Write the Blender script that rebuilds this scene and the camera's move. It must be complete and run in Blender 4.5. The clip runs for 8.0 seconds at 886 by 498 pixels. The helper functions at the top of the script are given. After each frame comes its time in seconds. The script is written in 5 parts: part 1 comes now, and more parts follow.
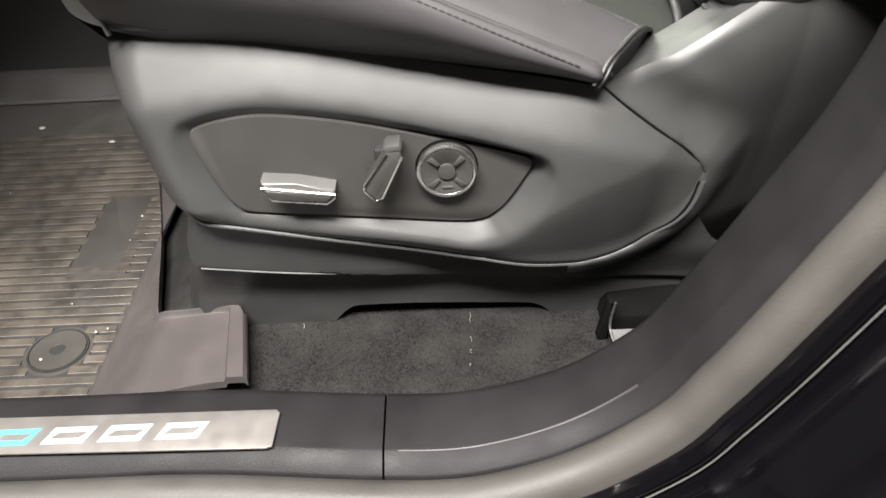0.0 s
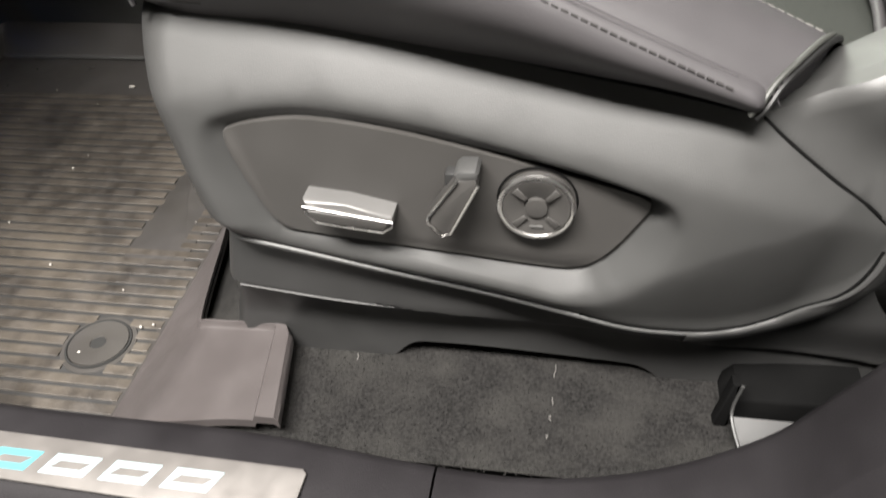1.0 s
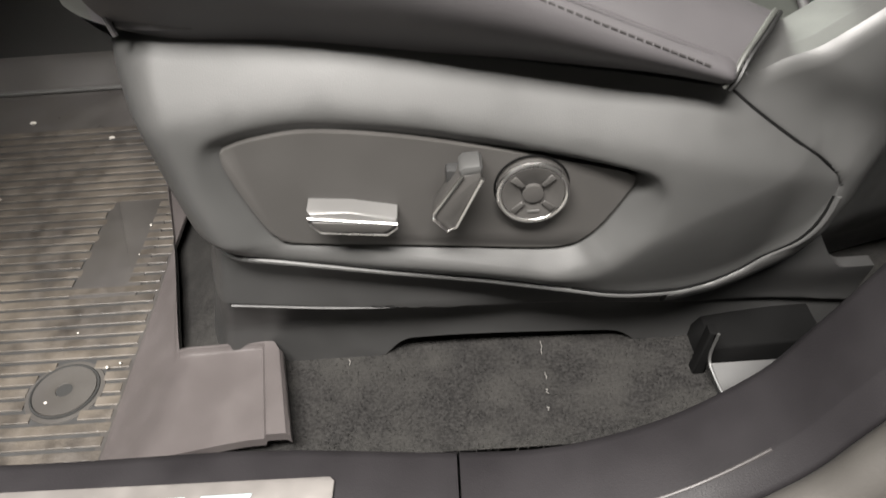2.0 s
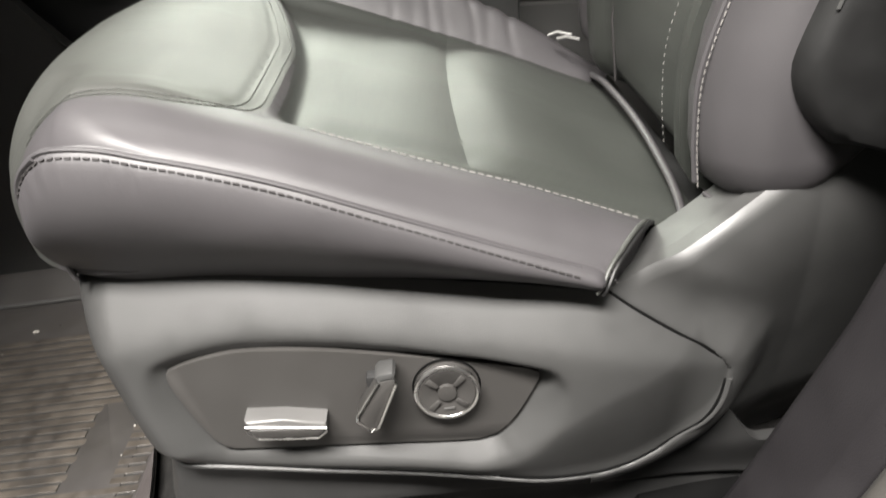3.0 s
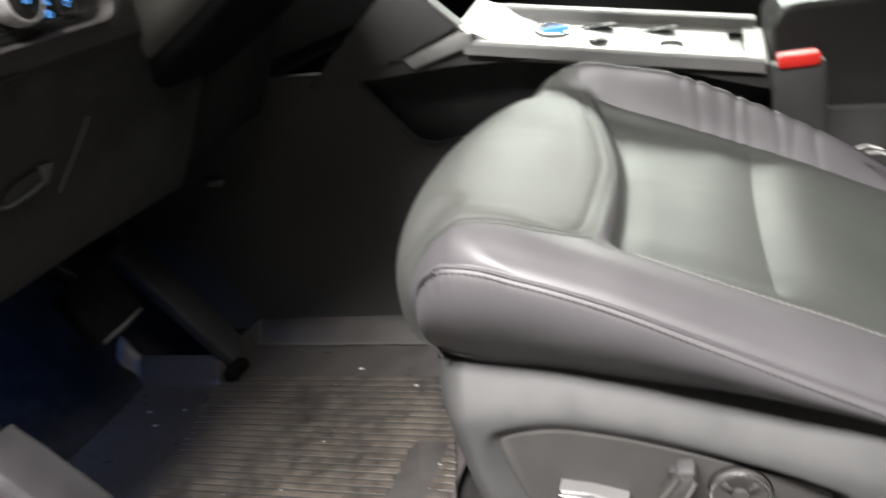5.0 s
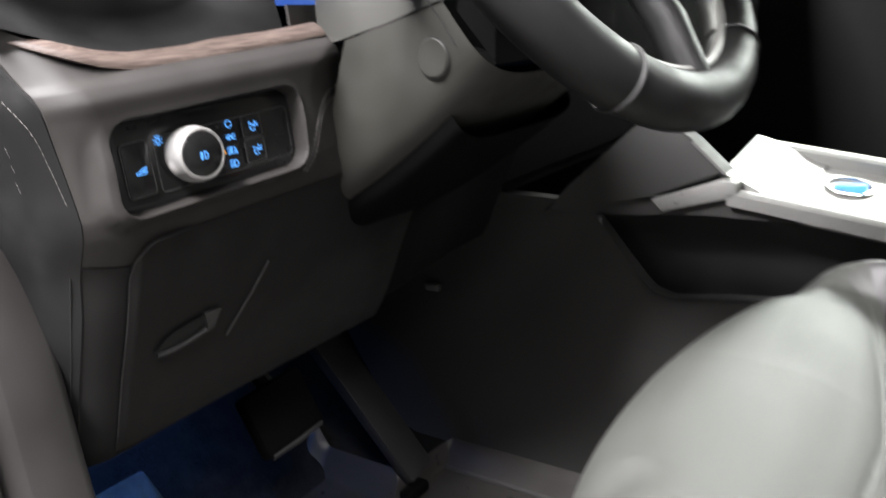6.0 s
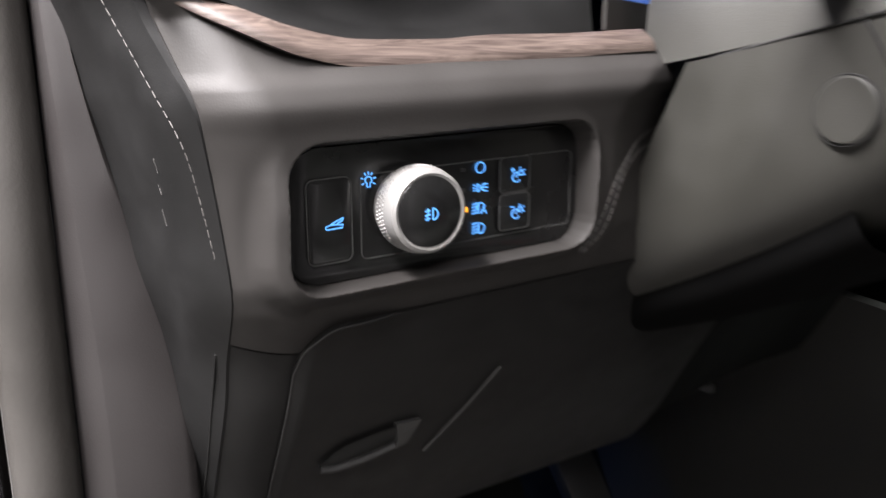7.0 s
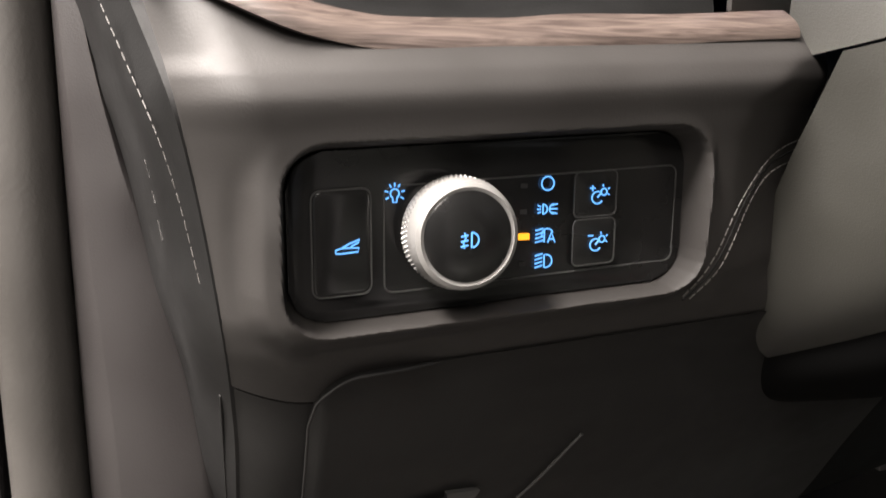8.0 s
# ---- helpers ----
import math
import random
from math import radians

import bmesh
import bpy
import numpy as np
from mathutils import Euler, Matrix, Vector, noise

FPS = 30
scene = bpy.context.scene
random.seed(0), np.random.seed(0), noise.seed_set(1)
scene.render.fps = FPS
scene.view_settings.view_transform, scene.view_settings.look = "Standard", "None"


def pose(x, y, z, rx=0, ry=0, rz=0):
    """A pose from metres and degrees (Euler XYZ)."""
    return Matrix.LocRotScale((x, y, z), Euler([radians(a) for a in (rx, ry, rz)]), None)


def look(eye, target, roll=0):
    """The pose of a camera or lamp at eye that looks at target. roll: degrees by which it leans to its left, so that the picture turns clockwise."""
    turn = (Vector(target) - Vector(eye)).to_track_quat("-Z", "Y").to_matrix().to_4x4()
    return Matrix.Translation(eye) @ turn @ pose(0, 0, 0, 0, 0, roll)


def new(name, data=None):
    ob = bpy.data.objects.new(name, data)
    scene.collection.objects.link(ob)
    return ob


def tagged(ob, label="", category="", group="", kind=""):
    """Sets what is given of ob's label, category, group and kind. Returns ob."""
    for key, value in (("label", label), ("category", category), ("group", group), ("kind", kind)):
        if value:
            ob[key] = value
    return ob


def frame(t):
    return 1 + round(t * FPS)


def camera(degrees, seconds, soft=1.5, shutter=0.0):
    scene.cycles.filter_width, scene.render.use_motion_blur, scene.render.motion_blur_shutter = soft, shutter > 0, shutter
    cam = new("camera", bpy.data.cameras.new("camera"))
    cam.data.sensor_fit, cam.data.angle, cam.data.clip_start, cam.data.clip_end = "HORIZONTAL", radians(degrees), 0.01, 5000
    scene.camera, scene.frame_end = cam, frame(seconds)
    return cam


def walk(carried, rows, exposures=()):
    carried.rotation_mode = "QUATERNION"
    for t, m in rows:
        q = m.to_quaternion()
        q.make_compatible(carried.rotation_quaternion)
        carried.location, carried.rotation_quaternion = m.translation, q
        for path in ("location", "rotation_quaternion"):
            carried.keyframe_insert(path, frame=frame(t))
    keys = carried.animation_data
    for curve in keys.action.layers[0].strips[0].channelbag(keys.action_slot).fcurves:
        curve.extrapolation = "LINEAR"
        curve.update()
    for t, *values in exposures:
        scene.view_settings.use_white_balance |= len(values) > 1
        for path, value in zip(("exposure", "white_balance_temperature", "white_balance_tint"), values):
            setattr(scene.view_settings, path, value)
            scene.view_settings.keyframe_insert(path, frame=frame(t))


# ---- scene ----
cam = camera(60.3, 8.0, shutter=0.5)
PATH = [
    (0, (0.268, -0.444, 0.493), (0.233, 1.124, -0.748), -3.4),
    (0.3, (0.272, -0.403, 0.48), (0.182, 1.125, -0.807), -2.9),
    (0.5, (0.285, -0.369, 0.46), (0.074, 1.163, -0.808), -1.5),
    (1, (0.284, -0.323, 0.458), (-0.051, 1.161, -0.84), -4.8),
    (1.2, (0.258, -0.326, 0.454), (0.098, 1.145, -0.892), -4.3),
    (2.3, (0.217, -0.357, 0.487), (0.194, 1.2, -0.768), -4.4),
    (2.5, (0.238, -0.366, 0.5), (0.2, 1.263, -0.66), -5.2),
    (2.7, (0.245, -0.369, 0.513), (0.21, 1.303, -0.583), -6.4),
    (3, (0.284, -0.376, 0.518), (0.237, 1.375, -0.447), -8.1),
    (3.5, (0.267, -0.384, 0.523), (0.266, 1.39, -0.401), -7.3),
    (4, (0.235, -0.423, 0.542), (0.21, 1.345, -0.393), -8.6),
    (4.2, (0.24, -0.45, 0.563), (0.087, 1.322, -0.352), -13.3),
    (4.5, (0.214, -0.477, 0.588), (-0.094, 1.295, -0.287), -14.0),
    (4.8, (0.251, -0.442, 0.592), (-0.296, 1.297, -0.229), -12.9),
    (5, (0.259, -0.449, 0.608), (-0.422, 1.272, -0.149), -11.7),
    (5.2, (0.278, -0.419, 0.611), (-0.585, 1.248, -0.08), -10.8),
    (6.3, (0.181, -0.237, 0.683), (-1.152, 1.169, 0.186), -5.6),
    (6.5, (0.131, -0.211, 0.681), (-1.279, 1.121, 0.195), -4.2),
    (6.7, (0.111, -0.2, 0.674), (-1.418, 1.009, 0.226), -2.8),
    (7, (0.073, -0.149, 0.673), (-1.604, 0.849, 0.236), -0.1),
    (7.5, (0.038, -0.092, 0.65), (-1.803, 0.592, 0.273), 1.4),
    (8, (0.028, -0.081, 0.661), (-1.83, 0.556, 0.287), 0.4),
]
walk(cam, [(t, look(eye, target, roll)) for t, eye, target, roll in PATH], [(0.0, 0.0, 6450, 11), (3.6, 0.0, 6450, 11), (4.8, 0.12, 6300, 13), (5.3, 0.16, 6250, 13), (6.3, 0.50, 6100, 15), (7.1, 0.40, 6250, 16), (7.5, 0.55, 6450, 16), (8.0, 0.40, 6700, 15)])

# ---- world and lights ----
world = bpy.data.worlds.new("world")
scene.world = world
world.use_nodes = True
bg = world.node_tree.nodes["Background"]
bg.inputs[0].default_value = (0.93, 0.97, 1.0, 1)
bg.inputs[1].default_value = 0.16


def area(name, eye, target, sx, sy, watts, colour):
    lamp = bpy.data.lights.new(name, "AREA")
    lamp.shape, lamp.size, lamp.size_y, lamp.energy, lamp.color = "RECTANGLE", sx, sy, watts, colour
    ob = new(name, lamp)
    ob.matrix_world = look(eye, target)
    return ob


# ceiling light of the hall beside the open door
area("hall_light", (-0.15, -1.15, 2.50), (0.10, 0.0, 0.3), 1.7, 0.45, 420, (1.0, 0.96, 0.90))
area("hall_light_rear", (1.9, -0.95, 2.45), (-0.3, 0.1, 0.2), 1.2, 0.8, 62, (1.0, 0.95, 0.88))
# light through the far windows and the windscreen
area("window_light", (0.3, 2.2, 1.5), (0.2, 0.3, 0.3), 1.6, 0.7, 95, (0.95, 1.0, 0.86))
area("windscreen_light", (-1.05, 0.55, 1.75), (0.45, 0.25, 0.35), 1.3, 0.7, 40, (1.0, 0.985, 0.86))
# blue ambient lamp under the dashboard
foot_lamp = area("footwell_lamp", (-0.62, 0.12, 0.36), (-0.72, 0.20, 0.0), 0.05, 0.02, 0.20, (0.12, 0.33, 1.0))
foot_lamp.data.spread = radians(118)


# ---- materials ----
def nodes_of(mat):
    mat.use_nodes = True
    return mat.node_tree.nodes, mat.node_tree.links, mat.node_tree.nodes["Principled BSDF"]


def surface(name, colour, rough=0.5, metal=0.0, vary=0.15, scale=30.0, bump=0.0, bump_scale=400.0, coat=0.0, spec=0.5, dirt=None, dirt_scale=6.0, rough_vary=0.1):
    """Plastic, leather, paint or metal with grain and wear at two scales."""
    mat = bpy.data.materials.new(name)
    n, l, p = nodes_of(mat)
    co = n.new("ShaderNodeNewGeometry")
    big = n.new("ShaderNodeTexNoise")
    big.inputs["Scale"].default_value, big.inputs["Detail"].default_value = scale, 5
    l.new(co.outputs["Position"], big.inputs["Vector"])
    ramp = n.new("ShaderNodeMapRange")
    ramp.inputs["From Min"].default_value, ramp.inputs["From Max"].default_value = 0.3, 0.7
    ramp.inputs["To Min"].default_value, ramp.inputs["To Max"].default_value = 1 - vary, 1 + vary
    l.new(big.outputs["Fac"], ramp.inputs["Value"])
    mix = n.new("ShaderNodeMix")
    mix.data_type, mix.blend_type = "RGBA", "MULTIPLY"
    mix.inputs["Factor"].default_value = 1
    mix.inputs["A"].default_value = (*colour, 1)
    l.new(ramp.outputs["Result"], mix.inputs["B"])
    out = mix.outputs["Result"]
    if dirt:
        patch = n.new("ShaderNodeTexNoise")
        patch.inputs["Scale"].default_value, patch.inputs["Detail"].default_value, patch.inputs["Roughness"].default_value = dirt_scale, 8, 0.65
        l.new(co.outputs["Position"], patch.inputs["Vector"])
        cut = n.new("ShaderNodeMapRange")
        cut.inputs["From Min"].default_value, cut.inputs["From Max"].default_value = 0.42, 0.78
        l.new(patch.outputs["Fac"], cut.inputs["Value"])
        over = n.new("ShaderNodeMix")
        over.data_type = "RGBA"
        over.inputs["B"].default_value = (*dirt, 1)
        l.new(cut.outputs["Result"], over.inputs["Factor"])
        l.new(out, over.inputs["A"])
        out = over.outputs["Result"]
    l.new(out, p.inputs["Base Color"])
    p.inputs["Metallic"].default_value = metal
    p.inputs["Coat Weight"].default_value = coat
    p.inputs["Specular IOR Level"].default_value = spec
    rr = n.new("ShaderNodeMapRange")
    rr.inputs["From Min"].default_value, rr.inputs["From Max"].default_value = 0.3, 0.7
    rr.inputs["To Min"].default_value, rr.inputs["To Max"].default_value = max(0.02, rough - rough_vary), min(1, rough + rough_vary)
    l.new(big.outputs["Fac"], rr.inputs["Value"])
    l.new(rr.outputs["Result"], p.inputs["Roughness"])
    if bump:
        fine = n.new("ShaderNodeTexNoise")
        fine.inputs["Scale"].default_value, fine.inputs["Detail"].default_value = bump_scale, 3
        l.new(co.outputs["Position"], fine.inputs["Vector"])
        b = n.new("ShaderNodeBump")
        b.inputs["Strength"].default_value, b.inputs["Distance"].default_value = bump, 0.001
        l.new(fine.outputs["Fac"], b.inputs["Height"])
        l.new(b.outputs["Normal"], p.inputs["Normal"])
    return mat


def glow(name, colour, strength):
    mat = bpy.data.materials.new(name)
    n, l, p = nodes_of(mat)
    p.inputs["Base Color"].default_value = (*[c * 0.2 for c in colour], 1)
    p.inputs["Emission Color"].default_value = (*colour, 1)
    p.inputs["Emission Strength"].default_value = strength
    return mat


M_TRIM = surface("grey moulded plastic", (0.041, 0.0410, 0.0402), 0.47, vary=0.05, bump=0.10, bump_scale=1500)
M_TRIM_DARK = surface("black moulded plastic", (0.017, 0.017, 0.017), 0.46, vary=0.1, bump=0.15, bump_scale=1300)
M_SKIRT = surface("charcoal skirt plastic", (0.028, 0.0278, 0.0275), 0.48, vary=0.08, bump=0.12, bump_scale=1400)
M_INSET = surface("satin dark plastic", (0.040, 0.038, 0.036), 0.48, vary=0.05, bump=0.05, bump_scale=1600)
M_CHROME = surface("satin chrome", (0.74, 0.73, 0.715), 0.26, metal=1.0, vary=0.05)
M_SILVER = surface("silver painted plastic", (0.29, 0.285, 0.277), 0.42, metal=0.35, vary=0.06)
M_SATIN = surface("satin grey metal paint", (0.115, 0.113, 0.110), 0.40, metal=0.3, vary=0.06)
M_LEATHER = surface("black leather", (0.049, 0.0462, 0.0485), 0.47, vary=0.08, scale=14, bump=0.12, bump_scale=1500, rough_vary=0.05)
M_LEATHER_TOP = surface("black perforated leather", (0.039, 0.0402, 0.0366), 0.52, vary=0.06, scale=12, bump=0.14, bump_scale=1600, rough_vary=0.04)
M_THREAD = surface("grey thread", (0.135, 0.129, 0.122), 0.7, vary=0.1)
M_THREAD_DARK = surface("dark thread", (0.020, 0.018, 0.018), 0.7, vary=0.1)
M_CARPET = surface("black carpet", (0.015, 0.0145, 0.014), 0.95, vary=0.6, scale=520, bump=1.0, bump_scale=900, spec=0.1, dirt=(0.030, 0.029, 0.027), dirt_scale=26)
M_RUBBER_MAT = surface("dusty ribbed rubber", (0.038, 0.0333, 0.029), 0.44, vary=0.35, scale=60, bump=0.4, bump_scale=400, dirt=(0.115, 0.099, 0.080), dirt_scale=11, rough_vary=0.16)
M_MAT_BASE = surface("black rubber mat", (0.043, 0.040, 0.0385), 0.42, vary=0.10, scale=25, bump=0.2, bump_scale=800, dirt=(0.044, 0.041, 0.036), dirt_scale=10, rough_vary=0.15)
M_WORN = surface("scuffed plastic edge", (0.055, 0.053, 0.051), 0.8, vary=0.55, scale=420, bump=0.8, bump_scale=900)
M_FLAP = surface("plain rubber", (0.060, 0.053, 0.052), 0.42, vary=0.08, scale=30, bump=0.15, bump_scale=900)
M_RUBBER = surface("weathered rubber", (0.050, 0.0465, 0.0425), 0.6, vary=0.16, scale=16, bump=0.2)
M_SILL = surface("scuffed black sill plastic", (0.0135, 0.0124, 0.0134), 0.52, vary=0.14, scale=24, bump=0.2, bump_scale=1000, spec=0.15)
M_PAINT = surface("black car paint", (0.0022, 0.0020, 0.0026), 0.09, vary=0.05, spec=0.35)
M_PLATE = surface("brushed sill plate", (0.20, 0.188, 0.178), 0.45, metal=0.5, vary=0.06, scale=60)
M_GLOSS = surface("gloss black switch plastic", (0.010, 0.010, 0.010), 0.22, vary=0.05)
# Dark tone with the shade of footwell, pockets and grooves in it
M_SHADE = surface("dark shaded plastic", (0.018, 0.018, 0.0175), 0.75, vary=0.2, bump=0.2, spec=0.25)
# Near-black: the darkness of unlit hollows and shaded parts is in the colour
M_VOID = surface("near-black of shaded parts", (0.004, 0.004, 0.004), 0.9, vary=0.2, spec=0.05)
M_KNEE = surface("black knee plastic", (0.0095, 0.0095, 0.0095), 0.5, vary=0.08, bump=0.1, bump_scale=1300, spec=0.35)
# Black of the knee cover, also used for the fascia's shaded lower face
M_COVER = surface("black cover and shaded fascia plastic", (0.0115, 0.0113, 0.0110), 0.55, vary=0.08, bump=0.1, bump_scale=1300, spec=0.28)
M_COLUMN = surface("soft column plastic", (0.024, 0.0235, 0.0198), 0.55, vary=0.05, bump=0.12, bump_scale=1400)
M_DASH = surface("soft dash skin", (0.027, 0.0248, 0.0233), 0.66, vary=0.06, spec=0.4, bump=0.08, bump_scale=1100)
M_PILLAR = surface("warm grey pillar trim", (0.034, 0.0308, 0.0305), 0.52, vary=0.05, bump=0.15, bump_scale=1200)
M_TRAY = surface("pale satin console metal", (0.40, 0.40, 0.385), 0.36, metal=0.2, vary=0.06)
M_CONSOLE = surface("dark grey console plastic", (0.062, 0.061, 0.059), 0.6, vary=0.08, bump=0.1, bump_scale=1200)
M_RED = surface("red button plastic", (0.75, 0.03, 0.02), 0.35, vary=0.03)
M_BLUE = glow("blue lit symbol", (0.12, 0.42, 1.0), 1.25)
M_AMBER = glow("amber lit bar", (1.0, 0.36, 0.02), 1.5)
M_CYAN = glow("lit letter", (0.22, 0.80, 0.90), 0.8)
M_PALE = glow("pale lit letter", (0.72, 0.90, 0.93), 0.95)
M_RED_LIT = glow("red lit icon", (1.0, 0.10, 0.04), 0.9)
M_SCREEN = glow("instrument screen", (0.05, 0.14, 0.55), 0.6)
M_LINER = surface("cabin liner", (0.05, 0.05, 0.048), 0.9, vary=0.1)
M_HEADLINER = surface("pale headliner cloth", (0.52, 0.51, 0.49), 0.95, vary=0.05, bump=0.2, bump_scale=900)
M_HALL = surface("hall wall", (0.13, 0.127, 0.12), 0.9, vary=0.1, scale=2)
M_GRIT = surface("pale grit", (0.38, 0.36, 0.33), 0.8)


def perforate(mat, pitch):
    """Rows of pin holes in leather."""
    n, l, p = nodes_of(mat)
    co = n.new("ShaderNodeNewGeometry")
    dots = n.new("ShaderNodeTexVoronoi")
    dots.inputs["Scale"].default_value, dots.inputs["Randomness"].default_value = 1 / pitch, 0.0
    l.new(co.outputs["Position"], dots.inputs["Vector"])
    cut = n.new("ShaderNodeMapRange")
    cut.inputs["From Min"].default_value, cut.inputs["From Max"].default_value = 0.18, 0.30
    cut.inputs["To Min"].default_value, cut.inputs["To Max"].default_value = 0.65, 1.0
    l.new(dots.outputs["Distance"], cut.inputs["Value"])
    mix = n.new("ShaderNodeMix")
    mix.data_type, mix.blend_type = "RGBA", "MULTIPLY"
    mix.inputs["Factor"].default_value = 1
    l.new(p.inputs["Base Color"].links[0].from_socket, mix.inputs["A"])
    l.new(cut.outputs["Result"], mix.inputs["B"])
    l.new(mix.outputs["Result"], p.inputs["Base Color"])
    return mat


M_PERFORATED = perforate(surface("pin-holed black leather", (0.029, 0.0312, 0.0278), 0.49, vary=0.06, scale=12, bump=0.14, bump_scale=1600, rough_vary=0.04), 0.0030)


def wood_material():
    mat = bpy.data.materials.new("open grain wood")
    n, l, p = nodes_of(mat)
    co = n.new("ShaderNodeTexCoord")
    mp = n.new("ShaderNodeMapping")
    mp.inputs["Scale"].default_value = (60, 11, 150)
    l.new(co.outputs["Object"], mp.inputs["Vector"])
    ns = n.new("ShaderNodeTexNoise")
    ns.inputs["Scale"].default_value, ns.inputs["Detail"].default_value, ns.inputs["Distortion"].default_value = 2.0, 8, 2.6
    l.new(mp.outputs["Vector"], ns.inputs["Vector"])
    cr = n.new("ShaderNodeValToRGB")
    cr.color_ramp.elements[0].position, cr.color_ramp.elements[0].color = 0.36, (0.052, 0.037, 0.032, 1)
    cr.color_ramp.elements[1].position, cr.color_ramp.elements[1].color = 0.66, (0.122, 0.093, 0.079, 1)
    l.new(ns.outputs["Fac"], cr.inputs["Fac"])
    l.new(cr.outputs["Color"], p.inputs["Base Color"])
    p.inputs["Roughness"].default_value = 0.5
    b = n.new("ShaderNodeBump")
    b.inputs["Strength"].default_value, b.inputs["Distance"].default_value = 0.4, 0.0006
    l.new(ns.outputs["Fac"], b.inputs["Height"])
    l.new(b.outputs["Normal"], p.inputs["Normal"])
    return mat


M_WOOD = wood_material()


# ---- mesh helpers ----
def part(name, bm, material, parent=None, label="", smooth=True):
    """Links a bmesh as one mesh object, under a thing or a part."""
    me = bpy.data.meshes.new(name)
    bmesh.ops.recalc_face_normals(bm, faces=bm.faces)
    bm.to_mesh(me)
    bm.free()
    me.materials.append(material)
    if smooth:
        me.polygons.foreach_set("use_smooth", [True] * len(me.polygons))
        me.set_sharp_from_angle(angle=radians(42))
    ob = new(name, me)
    if parent:
        ob.parent = parent
        if parent.type == "EMPTY":
            ob.matrix_parent_inverse = parent.matrix_basis.inverted()
    if label:
        tagged(ob, label)
    return ob


def thing(name, at, label, category, group="", kind=""):
    ob = new(name)
    ob.empty_display_size = 0.02
    ob.matrix_basis = Matrix.Translation(at)
    return tagged(ob, label, category, group, kind)


def sheet(nu, nv, f, thick=None):
    """A grid of points f(u, v), u and v from 0 to 1; thick: a vector by which a back skin is set off."""
    bm = bmesh.new()
    rows = [[bm.verts.new(f(i / nu, j / nv)) for j in range(nv + 1)] for i in range(nu + 1)]
    for i in range(nu):
        for j in range(nv):
            bm.faces.new((rows[i][j], rows[i + 1][j], rows[i + 1][j + 1], rows[i][j + 1]))
    if thick is not None:
        back = [[bm.verts.new(v.co + Vector(thick)) for v in r] for r in rows]
        for i in range(nu):
            for j in range(nv):
                bm.faces.new((back[i][j], back[i][j + 1], back[i + 1][j + 1], back[i + 1][j]))
        rim = [(i, 0) for i in range(nu)] + [(nu, j) for j in range(nv)] + [(i, nv) for i in range(nu, 0, -1)] + [(0, j) for j in range(nv, 0, -1)]
        for k, (a, b) in enumerate(rim):
            c, d = rim[(k + 1) % len(rim)]
            bm.faces.new((rows[a][b], back[a][b], back[c][d], rows[c][d]))
    return bm


def sweep(path, ring, closed=True, cap=True, bm=None):
    """Rings of points along a path: ring(k) gives the points of ring k."""
    bm = bm or bmesh.new()
    rings = [[bm.verts.new(p) for p in ring(k)] for k in range(len(path))]
    m = len(rings[0])
    for a, b in zip(rings, rings[1:]):
        for i in range(m if closed else m - 1):
            bm.faces.new((a[i], a[(i + 1) % m], b[(i + 1) % m], b[i]))
    if cap and closed:
        bm.faces.new(rings[0])
        bm.faces.new(rings[-1])
    return bm


def tube(points, r, sides=8, closed=False, bm=None):
    """A round bar along points."""
    pts = [Vector(p) for p in points]
    pts = [p for k, p in enumerate(pts) if k == 0 or (p - pts[k - 1]).length > 1e-7]
    if closed and (pts[0] - pts[-1]).length < 1e-7:
        pts.pop()
    n = len(pts)
    bm = bm or bmesh.new()
    rings, side = [], None
    for k, p in enumerate(pts):
        a = pts[(k - 1) % n] if closed or k else p
        b = pts[(k + 1) % n] if closed or k < n - 1 else p
        d = (b - a).normalized()
        if side is None:
            side = d.orthogonal().normalized()
        side = (side - d * side.dot(d)).normalized()
        other = d.cross(side)
        rings.append([bm.verts.new(p + r * (math.cos(2 * math.pi * i / sides) * side + math.sin(2 * math.pi * i / sides) * other)) for i in range(sides)])
    for k in range(n if closed else n - 1):
        a, b = rings[k], rings[(k + 1) % n]
        for i in range(sides):
            bm.faces.new((a[i], a[(i + 1) % sides], b[(i + 1) % sides], b[i]))
    if not closed:
        bm.faces.new(rings[0])
        bm.faces.new(rings[-1])
    return bm


def smooth_line(points, steps=8, closed=False):
    """A curve through points."""
    pts = [Vector(p) for p in points]
    n, out = len(pts), []
    for k in range(n if closed else n - 1):
        if closed:
            p0, p1, p2, p3 = (pts[(k + i) % n] for i in (-1, 0, 1, 2))
        else:
            p1, p2 = pts[k], pts[k + 1]
            p0 = pts[k - 1] if k else p1 * 2 - p2
            p3 = pts[k + 2] if k + 2 < n else p2 * 2 - p1
        for i in range(steps):
            t = i / steps
            out.append(0.5 * (2 * p1 + (p2 - p0) * t + (2 * p0 - 5 * p1 + 4 * p2 - p3) * t * t + (3 * p1 - p0 - 3 * p2 + p3) * t ** 3))
    if not closed:
        out.append(pts[-1])
    return out


